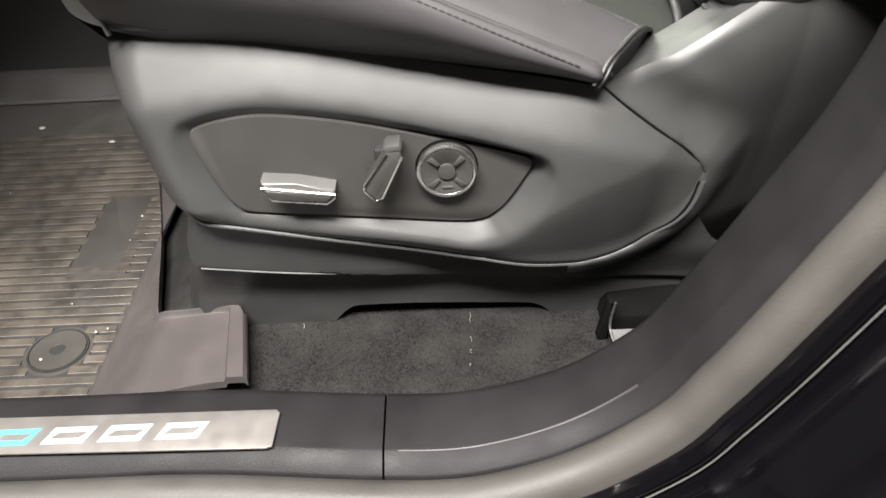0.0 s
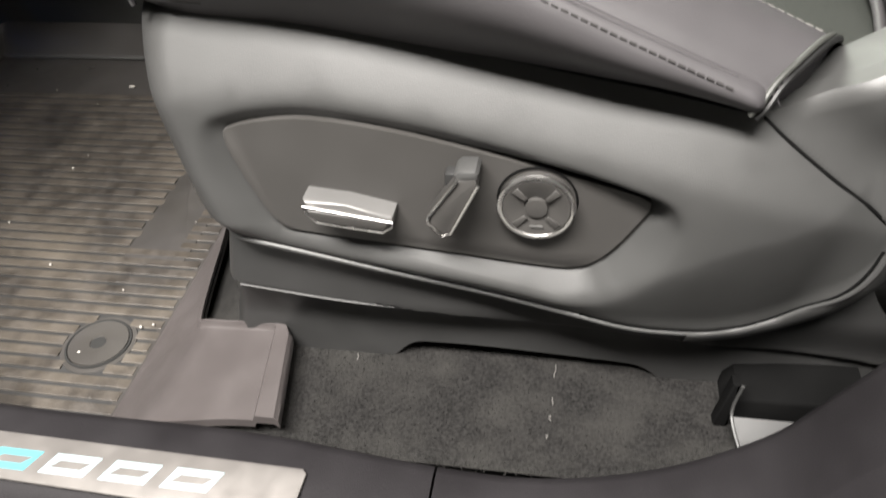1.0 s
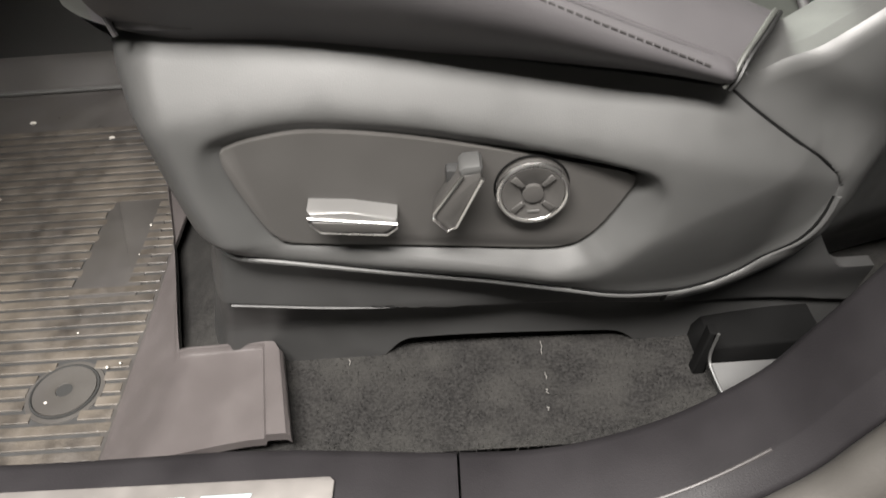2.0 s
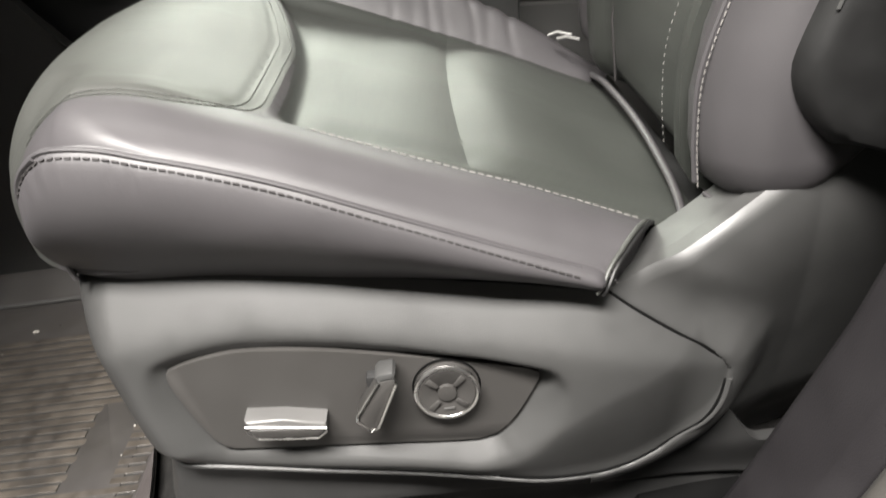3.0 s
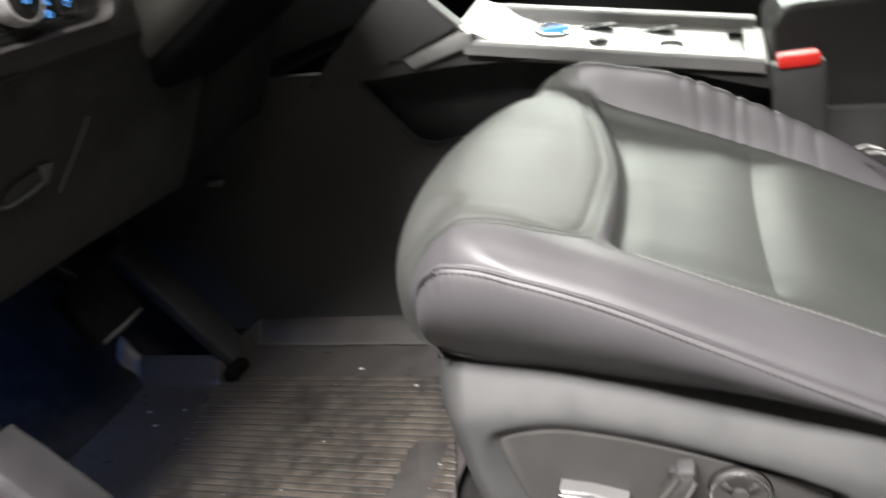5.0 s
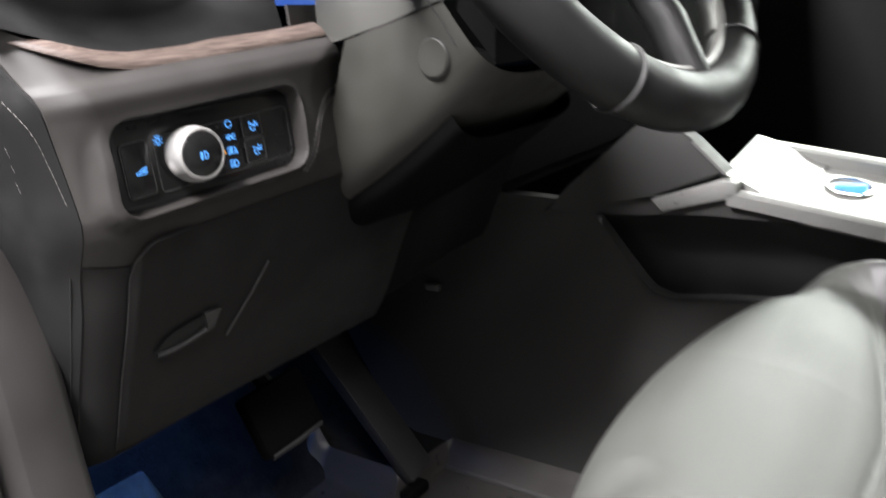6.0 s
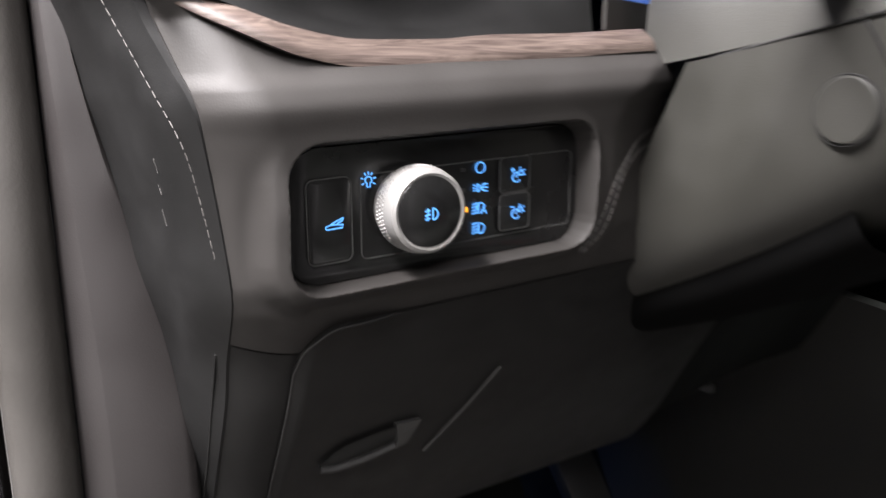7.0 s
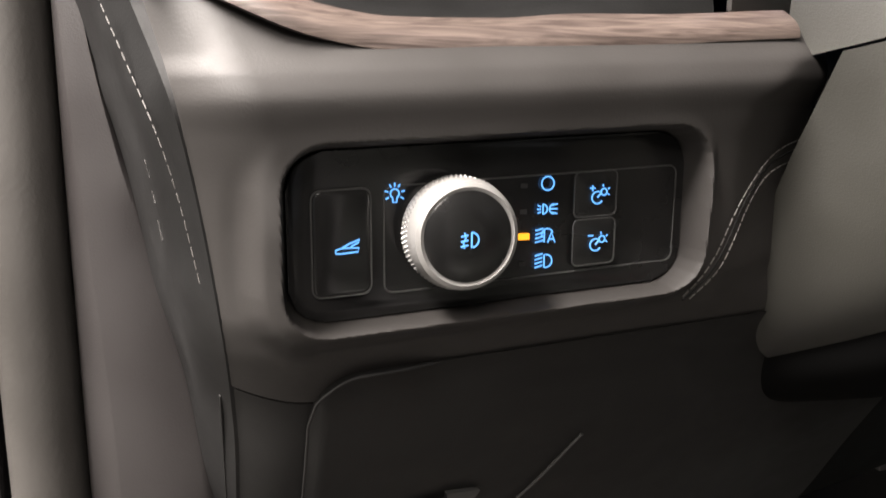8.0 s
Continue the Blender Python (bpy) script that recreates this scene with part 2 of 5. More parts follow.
def curve_at(table):
    """A smooth function through rows of (x, value)."""
    xs, vs = [r[0] for r in table], [r[1] for r in table]

    def f(x):
        if x <= xs[0]:
            return vs[0]
        if x >= xs[-1]:
            return vs[-1]
        k = max(i for i in range(len(xs) - 1) if xs[i] <= x)
        h = xs[k + 1] - xs[k]
        t = (x - xs[k]) / h

        def slope(i):
            if i == 0 or i == len(xs) - 1:
                j = min(i, len(xs) - 2)
                return (vs[j + 1] - vs[j]) / (xs[j + 1] - xs[j])
            a, b = (vs[i] - vs[i - 1]) / (xs[i] - xs[i - 1]), (vs[i + 1] - vs[i]) / (xs[i + 1] - xs[i])
            return 0 if a * b <= 0 else 2 * a * b / (a + b)
        m0, m1 = slope(k) * h, slope(k + 1) * h
        return (2 * t ** 3 - 3 * t * t + 1) * vs[k] + (t ** 3 - 2 * t * t + t) * m0 + (3 * t * t - 2 * t ** 3) * vs[k + 1] + (t ** 3 - t * t) * m1
    return f


def ease(a, b, x):
    t = min(1, max(0, (x - a) / (b - a)))
    return t * t * (3 - 2 * t)


def outline_gap(poly, x, z):
    """Distance from a point to an outline, below zero inside it."""
    best, inside, n = 1e9, False, len(poly)
    for i in range(n):
        ax, az = poly[i]
        bx, bz = poly[(i + 1) % n]
        dx, dz = bx - ax, bz - az
        t = min(1, max(0, ((x - ax) * dx + (z - az) * dz) / (dx * dx + dz * dz + 1e-12)))
        best = min(best, (x - ax - t * dx) ** 2 + (z - az - t * dz) ** 2)
        if (az > z) != (bz > z) and x < (bx - ax) * (z - az) / (bz - az) + ax:
            inside = not inside
    return -math.sqrt(best) if inside else math.sqrt(best)


def prism(outline, depth, axis="y", at=0.0, bevel=0.0, segments=2, bm=None):
    """A slab with the outline (pairs in the plane across the axis), from at to at + depth, its rims bevelled."""
    bm = bm or bmesh.new()
    make = {"y": lambda a, b, c: (a, c, b), "x": lambda a, b, c: (c, a, b), "z": lambda a, b, c: (a, b, c)}[axis]
    front = [bm.verts.new(make(a, b, at)) for a, b in outline]
    back = [bm.verts.new(make(a, b, at + depth)) for a, b in outline]
    n = len(front)
    f0 = bm.faces.new(front)
    f1 = bm.faces.new(list(reversed(back)))
    for i in range(n):
        bm.faces.new((front[i], back[i], back[(i + 1) % n], front[(i + 1) % n]))
    if bevel:
        edges = list(f0.edges) + list(f1.edges)
        bmesh.ops.bevel(bm, geom=edges, offset=bevel, segments=segments, profile=0.5, affect="EDGES", clamp_overlap=True)
    return bm


def rounded(a0, b0, a1, b1, r, n=5):
    """The outline of a rectangle with round corners."""
    out = []
    for ca, cb, s in ((a1 - r, b1 - r, 0), (a0 + r, b1 - r, 90), (a0 + r, b0 + r, 180), (a1 - r, b0 + r, 270)):
        for k in range(n + 1):
            w = radians(s + 90 * k / n)
            out.append((ca + r * math.cos(w), cb + r * math.sin(w)))
    return out


def block(x0, y0, z0, x1, y1, z1, bevel=0.003, segments=2):
    bm = bmesh.new()
    bmesh.ops.create_cube(bm, size=1, matrix=Matrix.LocRotScale(((x0 + x1) / 2, (y0 + y1) / 2, (z0 + z1) / 2), None, (x1 - x0, y1 - y0, z1 - z0)))
    if bevel:
        bmesh.ops.bevel(bm, geom=list(bm.edges), offset=bevel, segments=segments, profile=0.5, affect="EDGES", clamp_overlap=True)
    return bm


def stitches(line, pitch, length, r, lift=(0, 0, 0), lean=0.0):
    """A row of single stitches along a line, as one mesh."""
    pts = [Vector(p) + Vector(lift) for p in line]
    bm, want, run = bmesh.new(), 0.0, 0.0
    for a, b in zip(pts, pts[1:]):
        d = (b - a)
        ln = d.length
        if ln < 1e-9:
            continue
        d = d / ln
        while want <= run + ln:
            p = a + d * (want - run)
            s = d.orthogonal().normalized() * lean
            tube([p - (d + s) * length / 2, p - (d + s) * length / 5 + Vector(lift).normalized() * r * 0.5 if Vector(lift).length else p, p + (d + s) * length / 2], r, 5, bm=bm)
            want += pitch
        run += ln
    return bm

# ---- car floor, sill and shell ----
def car_floor():
    def f(u, v):
        x, y = -0.95 + 2.3 * u, -0.055 + 1.65 * v
        z = -0.012 + 0.055 * ease(-0.06, 0.03, x) + 0.45 * ease(-0.62, -0.95, x) + 0.02 * ease(0.3, 0.55, y) * (x < 0.5)
        return (x, y, z)
    ob = part("floor", sheet(115, 60, f), M_CARPET)
    tagged(ob, "worn black carpet on the car floor", "carpet", kind="structure")


def tuft_carpet():
    """Short fibres on the open carpet beside the seat."""
    rng = random.Random(3)
    bm = bmesh.new()
    for _ in range(9000):
        x, y = rng.uniform(0.09, 0.46), rng.uniform(-0.06, 0.10)
        z = 0.0425
        a, h = rng.uniform(0, 6.28), rng.uniform(0.0012, 0.003)
        w = 0.00045
        dx, dy = math.cos(a) * w, math.sin(a) * w
        lx, ly = rng.uniform(-1, 1) * 0.0016, rng.uniform(-1, 1) * 0.0016
        v = [bm.verts.new((x - dx, y - dy, z)), bm.verts.new((x + dx, y + dy, z)), bm.verts.new((x + lx, y + ly, z + h))]
        bm.faces.new(v)
    ob = part("carpet_pile", bm, M_CARPET, smooth=False)
    tagged(ob, "short black carpet fibres beside the seat base", "carpet", kind="stuff")


# inner top edge of the door opening: front pillar, sill, rear pillar
OPENING = [(-0.345, 1.00), (-0.315, 0.82), (-0.302, 0.66), (-0.300, 0.50), (-0.305, 0.40), (-0.297, 0.322), (-0.262, 0.284), (-0.222, 0.238), (-0.178, 0.160), (-0.13, 0.085), (-0.08, 0.068), (0.11, 0.068), (0.212, 0.067), (0.281, 0.068), (0.342, 0.081),
           (0.388, 0.111), (0.411, 0.146), (0.429, 0.178), (0.446, 0.212), (0.461, 0.243), (0.480, 0.284), (0.497, 0.340), (0.512, 0.45), (0.525, 0.62), (0.54, 0.85), (0.55, 1.0)]
OPENING_LINE = smooth_line([(x, 0, z) for x, z in OPENING], 8)
SEAM = min(range(len(OPENING_LINE)), key=lambda k: (OPENING_LINE[k].x - 0.212) ** 2 + (OPENING_LINE[k].z - 0.067) ** 2)
INNER_EDGE = curve_at([(0.07, -0.056), (0.13, -0.056), (0.20, -0.064), (0.28, -0.070), (0.488, -0.072), (0.70, -0.113), (0.80, -0.122)])


def opening_sweep(profile, first=0, last=None, tilt=0.0, widen=False):
    """Sweeps a profile of (y, outward) pairs along the door opening, between two stations of its line."""
    line = [p.copy() for p in OPENING_LINE[first:last]]
    if last == SEAM + 1:
        line[-1].x -= 0.0008
    if first == SEAM:
        line[0].x += 0.0008

    def ring(k):
        a, b = line[max(0, k - 1)], line[min(len(line) - 1, k + 1)]
        d = (b - a).normalized()
        nrm = Vector((-d.z, 0, d.x))
        p = line[k]
        lean = tilt * ease(0.25, 0.42, p.x)
        bow = -0.012 * ease(0.05, 0.25, p.x) + 0.012 * ease(0.25, 0.40, p.x)
        out = []
        for y, n in profile:
            yy = y + bow
            if widen and p.x < -0.1:
                inner = INNER_EDGE(p.z)
                yy = inner + (y + 0.056) * (-0.126 - inner) / (-0.126 + 0.056)
            out.append(p + Vector((0, yy, 0)) + nrm * (n + lean * max(0, -0.07 - y)))
        return out
    return sweep(line, ring)


def sills():
    trim = [(-0.045, -0.070), (-0.052, -0.030), (-0.056, -0.008), (-0.060, -0.002), (-0.066, 0.0), (-0.090, -0.001), (-0.1085, -0.0022), (-0.1105, -0.0028), (-0.124, -0.0100), (-0.126, -0.0125), (-0.126, -0.03), (-0.10, -0.075)]
    ob = part("sill_front", opening_sweep(trim, 42, SEAM + 1, widen=True), M_SILL)
    tagged(ob, "scuffed black plastic door sill trim", "sill", kind="structure")
    ob = part("sill_pillar", opening_sweep(trim, SEAM, None, tilt=0.1), M_SILL)
    tagged(ob, "black plastic trim sweeping from sill to pillar", "pillar trim", kind="structure")
    ob = part("pillar_front_trim", opening_sweep(trim, 0, 36, widen=True), M_PILLAR)
    tagged(ob, "warm grey plastic trim on the front door pillar", "pillar trim", kind="structure")
    # Set-back filler in near-black stands for the shaded gap at the corner
    ob = part("kick_gap", opening_sweep([(y, n - 0.014) for y, n in trim], 34, 44, widen=True), M_VOID)
    tagged(ob, "near-black filler in the shaded gap between sill and front pillar", "pillar trim", kind="structure")
    rail = []
    for k in range(SEAM + 1, len(OPENING_LINE) - 1):
        a, b, p = OPENING_LINE[k - 1], OPENING_LINE[k + 1], OPENING_LINE[k]
        d = (b - a).normalized()
        bow = -0.012 * ease(0.05, 0.25, p.x) + 0.012 * ease(0.25, 0.40, p.x)
        lean = 0.0051 * ease(0.25, 0.42, p.x)
        if p.x < 0.385:
            rail.append(p + Vector((0, -0.1095 + bow, 0)) + Vector((-d.z, 0, d.x)) * (-0.0036 + lean))
    ob = part("trim_rear", tube(rail, 0.0012, 8), M_PILLAR)
    tagged(ob, "scuffed pale edge of the sill trim", "sill", kind="structure")
    rub = [(-0.127, -0.05), (-0.127, -0.014), (-0.131, -0.006), (-0.138, -0.002), (-0.146, -0.002), (-0.153, -0.006), (-0.157, -0.014), (-0.157, -0.05)]
    ob = part("weatherstrip_front", opening_sweep(rub, 0, 73, tilt=0.1), M_RUBBER)
    tagged(ob, "grey rubber weatherstrip along the front pillar", "weatherstrip", kind="structure")
    ob = part("weatherstrip", opening_sweep(rub, 72, None, tilt=0.1), M_RUBBER)
    tagged(ob, "dusty grey rubber weatherstrip round the door opening", "weatherstrip", kind="structure")
    lip = [(-0.158, -0.05), (-0.158, -0.018), (-0.161, -0.014), (-0.168, -0.014), (-0.172, -0.018), (-0.172, -0.05)]
    ob = part("door_flange", opening_sweep(lip, tilt=0.05), M_PAINT)
    tagged(ob, "glossy black painted door flange", "car body", kind="structure")
    # Pale line painted along the flange edge where the gloss paint catches light
    edge = []
    for k in range(1, len(OPENING_LINE) - 1):
        d = (OPENING_LINE[k + 1] - OPENING_LINE[k - 1]).normalized()
        p = OPENING_LINE[k]
        bow = -0.012 * ease(0.05, 0.25, p.x) + 0.012 * ease(0.25, 0.40, p.x)
        if p.x > -0.1:
            edge.append(p + Vector((0, -0.1735 + bow, 0)) + Vector((-d.z, 0, d.x)) * -0.0185)
    ob = part("flange_glint", tube(edge, 0.0006, 6), M_SATIN)
    tagged(ob, "thin pale line for the highlight along the door flange", "car body", kind="structure")
    body = [(-0.173, -0.08), (-0.173, -0.022), (-0.185, -0.024), (-0.205, -0.033), (-0.235, -0.055), (-0.26, -0.095), (-0.27, -0.17), (-0.25, -0.30), (-0.2, -0.30)]
    ob = part("rocker_panel", opening_sweep(body), M_PAINT)
    tagged(ob, "glossy black painted rocker panel below the sill", "car body", kind="structure")


def sill_plate():
    z = 0.0675
    top = thing("sill_plate", (0.0, -0.10, z), "brushed metal sill plate with lit lettering bars", "sill plate")
    shape = [(-0.12, -0.0815), (0.134, -0.085), (0.137, -0.088), (0.136, -0.117), (0.131, -0.1185), (-0.12, -0.113)]
    part("plate", prism(shape, 0.0022, "z", z, 0.0006), M_PLATE, top)
    # worn lettering, kept as plain slanted bars
    for k in range(4):
        x = 0.052 - 0.040 * k
        y0, y1 = -0.108, -0.094
        w = 0.030
        bm = bmesh.new()
        rings = []
        for inset, lift in ((0.0, 0.0), (0.0, 0.0006), (0.0042, 0.0006), (0.0042, 0.0)):
            quad = [(x + inset, y0 + inset), (x + w - inset, y0 + inset), (x + w + 0.006 - inset, y1 - inset), (x + 0.006 + inset, y1 - inset)]
            rings.append([bm.verts.new((a, b, z + 0.0022 + lift)) for a, b in quad])
        for a, b in zip(rings, rings[1:]):
            for i in range(4):
                bm.faces.new((a[i], a[(i + 1) % 4], b[(i + 1) % 4], b[i]))
        part("letter_bar", bm, M_PALE if k < 3 else M_CYAN, top, "pale blue lit bar", smooth=False)


def shell():
    """Plain walls that close the car and the hall."""
    def wall(name, box, mat, label, cat="wall"):
        ob = part(name, block(*box, bevel=0.0), mat, smooth=False)
        tagged(ob, label, cat, kind="structure")
    wall("ceiling", (-0.25, -0.20, 1.22, 2.2, 1.75, 1.26), M_HEADLINER, "grey cloth car headliner", "ceiling")
    # Kick wall is near-black so that the gap before it stays dark
    wall("wall_kick", (-0.97, -0.10, -0.02, -0.40, -0.05, 0.50), M_VOID, "near-black kick wall, footwell shade in its colour")
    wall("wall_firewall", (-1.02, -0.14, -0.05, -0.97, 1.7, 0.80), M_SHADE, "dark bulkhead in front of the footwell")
    wall("wall_far_door", (-1.0, 1.62, -0.05, 2.2, 1.68, 0.85), M_SHADE, "dark passenger door lining")
    wall("wall_rear", (2.15, -0.1, -0.05, 2.2, 1.7, 0.95), M_LINER, "dark rear wall of the cabin")
    wall("wall_rear_door", (0.60, -0.26, -0.05, 2.15, -0.10, 0.85), M_LINER, "dark rear door lining")
    wall("ground", (-6, -6, -0.36, 6, 6, -0.32), M_HALL, "pale concrete hall floor", "ground")
    wall("wall_hall_side", (-6, -4.6, -0.32, 6, -4.5, 3.2), M_HALL, "pale plain hall wall")
    wall("hall_ceiling", (-6, -4.5, 3.1, 6, 6, 3.2), M_HALL, "pale hall ceiling", "ceiling")


# ---- driver's seat ----
INSET = [(0.094, 0.246), (0.100, 0.2515), (0.118, 0.256), (0.145, 0.258), (0.189, 0.252), (0.236, 0.241), (0.285, 0.228), (0.318, 0.2175), (0.3235, 0.2125),
         (0.320, 0.204), (0.308, 0.184), (0.297, 0.172), (0.280, 0.1655), (0.216, 0.172), (0.129, 0.1815), (0.115, 0.186), (0.107, 0.200), (0.098, 0.226)]
INSET_SMOOTH = [(p.x, p.z) for p in smooth_line([(x, 0, z) for x, z in INSET], 4, closed=True)]
SHIELD_TOP = curve_at([(0.03, 0.309), (0.05, 0.314), (0.063, 0.3145), (0.106, 0.309), (0.152, 0.301), (0.222, 0.288), (0.283, 0.2775), (0.355, 0.2665), (0.366, 0.264), (0.376, 0.2560), (0.40, 0.2370), (0.425, 0.2180), (0.4355, 0.2080), (0.4405, 0.2025), (0.4425, 0.197)])
SHIELD_LOW = curve_at([(0.03, 0.182), (0.069, 0.176), (0.179, 0.153), (0.287, 0.132), (0.335, 0.1235), (0.361, 0.1215), (0.380, 0.1245), (0.398, 0.131), (0.418, 0.145), (0.433, 0.162), (0.441, 0.182), (0.4425, 0.197)])


COVER_TOP = curve_at([(0.03, 0.309), (0.05, 0.314), (0.063, 0.3145), (0.106, 0.309), (0.152, 0.301), (0.222, 0.288), (0.283, 0.2775), (0.355, 0.2665), (0.372, 0.2655), (0.385, 0.269), (0.399, 0.276), (0.430, 0.291), (0.461, 0.307), (0.511, 0.331), (0.56, 0.350), (0.66, 0.370)])


def shield_front(z):
    return curve_at([(0.17, 0.060), (0.18, 0.056), (0.214, 0.048), (0.26, 0.039), (0.291, 0.035), (0.30, 0.037), (0.315, 0.048)])(z)


def soft(v, r):
    """Zero below v = 0 and v above it, with a rounded bend."""
    return 0.5 * (v + math.sqrt(v * v + r * r))


CREASE = curve_at([(0.03, 0.262), (0.06, 0.263), (0.0955, 0.2668), (0.145, 0.2690), (0.2085, 0.2600), (0.264, 0.2478), (0.333, 0.2345), (0.3815, 0.2225), (0.4425, 0.202)])


def shield_base(x, z):
    """How far out the moulded side cover stands, its switch recess left out."""
    lo, fr = SHIELD_LOW(x), shield_front(z)
    y = -0.008 - 0.008 * ease(0.22, 0.36, x) + 0.26 * max(0, x - 0.36) ** 1.35 + 0.45 * max(0, x - 0.335) ** 2
    y += 0.11 * soft(z - 0.20, 0.02) * (1 - ease(0.30, 0.38, x))
    y += (0.58 - 0.10 * ease(0.39, 0.44, x)) * soft(z - CREASE(x), 0.006)
    w = max(0, 1 - (x - fr) / 0.034)
    y += 0.040 * w * w
    # the face draws in towards its foot
    foot = 0.016 + 0.064 * ease(0.27, 0.38, x)
    y += (0.0115 + 0.0085 * ease(0.30, 0.37, x)) * min(1, max(0, 1 - (z - lo) / foot)) ** 1.25 * (1 - 0.7 * ease(0.405, 0.4425, x))
    y -= 0.0030 * max(0, 1 - (z - lo) / 0.016) ** 2 * ease(0.28, 0.36, x)
    return y + 0.0025 * max(0, 1 - (z - lo) / 0.003) ** 2


INSET_MID = curve_at([(0.094, 0.236), (0.145, 0.219), (0.236, 0.206), (0.3235, 0.204)])


def shield_face(x, z):
    y = shield_base(x, z)
    d = outline_gap(INSET_SMOOTH, x, z)
    if d <= 0:
        return 0.0055
    k = ease(-0.022, 0.026, z - INSET_MID(x))
    wide = 0.0150 + 0.0040 * ease(0.22, 0.30, x) * (1 - k) - 0.0065 * k + 0.004 * ease(0.125, 0.10, x) * (1 - k)
    t = d / wide
    ramp = max(0.0, t - soft(t - 1.0, 0.22) + soft(-1.0, 0.22))
    return 0.0055 + (y - 0.0055) * min(1.0, ramp)


def side_shield(seat):
    def f(u, v):
        x0 = 0.035 + (0.4425 - 0.035) * (1 - (1 - u) ** 1.15)
        lo, hi = SHIELD_LOW(x0), SHIELD_TOP(x0)
        z = lo + (hi - lo) * v
        x = x0 + (shield_front(z) - 0.035) * max(0, 1 - (x0 - 0.035) / 0.16) ** 1.2
        return (x, shield_face(x, z), z)
    shield = part("side_cover", sheet(150, 64, f, (0, 0.012, 0)), M_TRIM, seat, "charcoal moulded plastic side cover with a recess")
    # thin rounded lip under the cover, and the dark joint above it and along the rear cover
    foot = [(0.062 + 0.012 * k, SHIELD_LOW(0.062 + 0.012 * k)) for k in range(25)] + [(x, SHIELD_LOW(x)) for x in (0.361, 0.372, 0.382, 0.392, 0.402, 0.412, 0.421, 0.429)] + [(0.4355, 0.1665), (0.4400, 0.1780), (0.4425, 0.1900)]
    tip = [(0.4428, 0.197), (0.4410, 0.2030)] + [(x, SHIELD_TOP(x)) for x in (0.4355, 0.425, 0.41, 0.395, 0.38, 0.368)]
    lip = smooth_line([(x + 0.0010 * ease(0.40, 0.44, x), shield_base(min(x, 0.442), max(z, SHIELD_LOW(min(x, 0.442)) + 0.002)) + 0.0002, z - 0.0006) for x, z in foot], 4)
    part("cover_lip", tube(lip, 0.0017, 8), M_TRIM, shield)
    joint = [(x - 0.0022 * ease(0.405, 0.44, x), z + 0.0022 * ease(0.43, 0.40, x)) for x, z in foot[19:]]
    joint = smooth_line([(x, shield_face(x, z) - 0.0001, z) for x, z in joint], 4)
    part("cover_gap", tube(joint, 0.0009, 6), M_VOID, shield)
    part("cover_gap", tube(smooth_line([(x + 0.0006, shield_base(min(x, 0.442), z) + 0.0008, z) for x, z in tip], 4), 0.0012, 6), M_VOID, shield)
    face = [(0.21 + (x - 0.21) * 0.992, 0.212 + (z - 0.212) * 0.985) for x, z in INSET_SMOOTH]
    part("switch_panel", prism(face, 0.006, "y", 0.0012, 0.0009), M_INSET, seat, "flat satin dark switch panel")
    slide_switch(seat)
    recline_lever(seat)
    lumbar_knob(seat)


def slide_switch(seat):
    y0 = -0.0130
    face = [(0.1378, 0.2110), (0.1873, 0.2030), (0.1868, 0.2000), (0.1808, 0.1955), (0.1440, 0.2002), (0.1390, 0.2065)]
    block_out = [(0.1378, 0.2148), (0.1620, 0.2122), (0.1873, 0.2060)] + face[1:]
    body = part("slide_switch", prism(block_out, 0.0185, "y", y0 + 0.001, 0.0022, 3), M_SATIN, seat, "silver capped seat slide switch")
    inner = [(0.163 + (x - 0.163) * 0.90, 0.2035 + (z - 0.2035) * 0.72) for x, z in face]
    part("switch_face", prism(inner, 0.003, "y", y0 - 0.0006, 0.0005), M_INSET, body, "dark switch face")
    part("chrome_rim", tube([(x, y0 + 0.0002, z) for x, z in face], 0.00065, 6, closed=True), M_CHROME, body, "bright chrome rim")


def recline_lever(seat):
    y0 = -0.018
    face = [(0.2250, 0.2360), (0.2345, 0.2370), (0.2355, 0.2335), (0.2200, 0.2020), (0.2150, 0.2000), (0.2080, 0.2085), (0.2085, 0.2125)]
    body = part("recline_lever", prism(face, 0.016, "y", y0 + 0.001, 0.0018), M_INSET, seat, "chrome rimmed recline lever")
    part("chrome_rim", tube([(x, y0 + 0.0005, z) for x, z in face[2:] + face[:1]], 0.0011, 6), M_CHROME, body, "bright chrome rim")
    cap = [(0.2235, 0.2350), (0.2352, 0.2358), (0.2358, 0.2395), (0.2343, 0.2415), (0.2255, 0.2410), (0.2232, 0.2385)]
    part("lever_cap", prism(cap, 0.016, "y", y0 + 0.001, 0.0022), M_TRIM, body, "grey lever cap")
    part("lever_stem", block(0.216, -0.006, 0.210, 0.229, 0.006, 0.232, 0.002), M_TRIM_DARK, body)


def turned(c, profile, axis="y", sides=48, squash=1.0):
    """A solid of revolution from (radius, depth) pairs."""
    bm = bmesh.new()
    rings = []
    for r, d in profile:
        row = []
        for k in range(sides):
            w = 2 * math.pi * k / sides
            p = (r * math.cos(w), d, r * math.sin(w) * squash) if axis == "y" else (d, r * math.cos(w), r * math.sin(w) * squash)
            row.append(bm.verts.new(Vector(c) + Vector(p)))
        rings.append(row)
    for a, b in zip(rings, rings[1:]):
        for k in range(sides):
            bm.faces.new((a[k], a[(k + 1) % sides], b[(k + 1) % sides], b[k]))
    bm.faces.new(rings[0])
    bm.faces.new(rings[-1])
    return bm


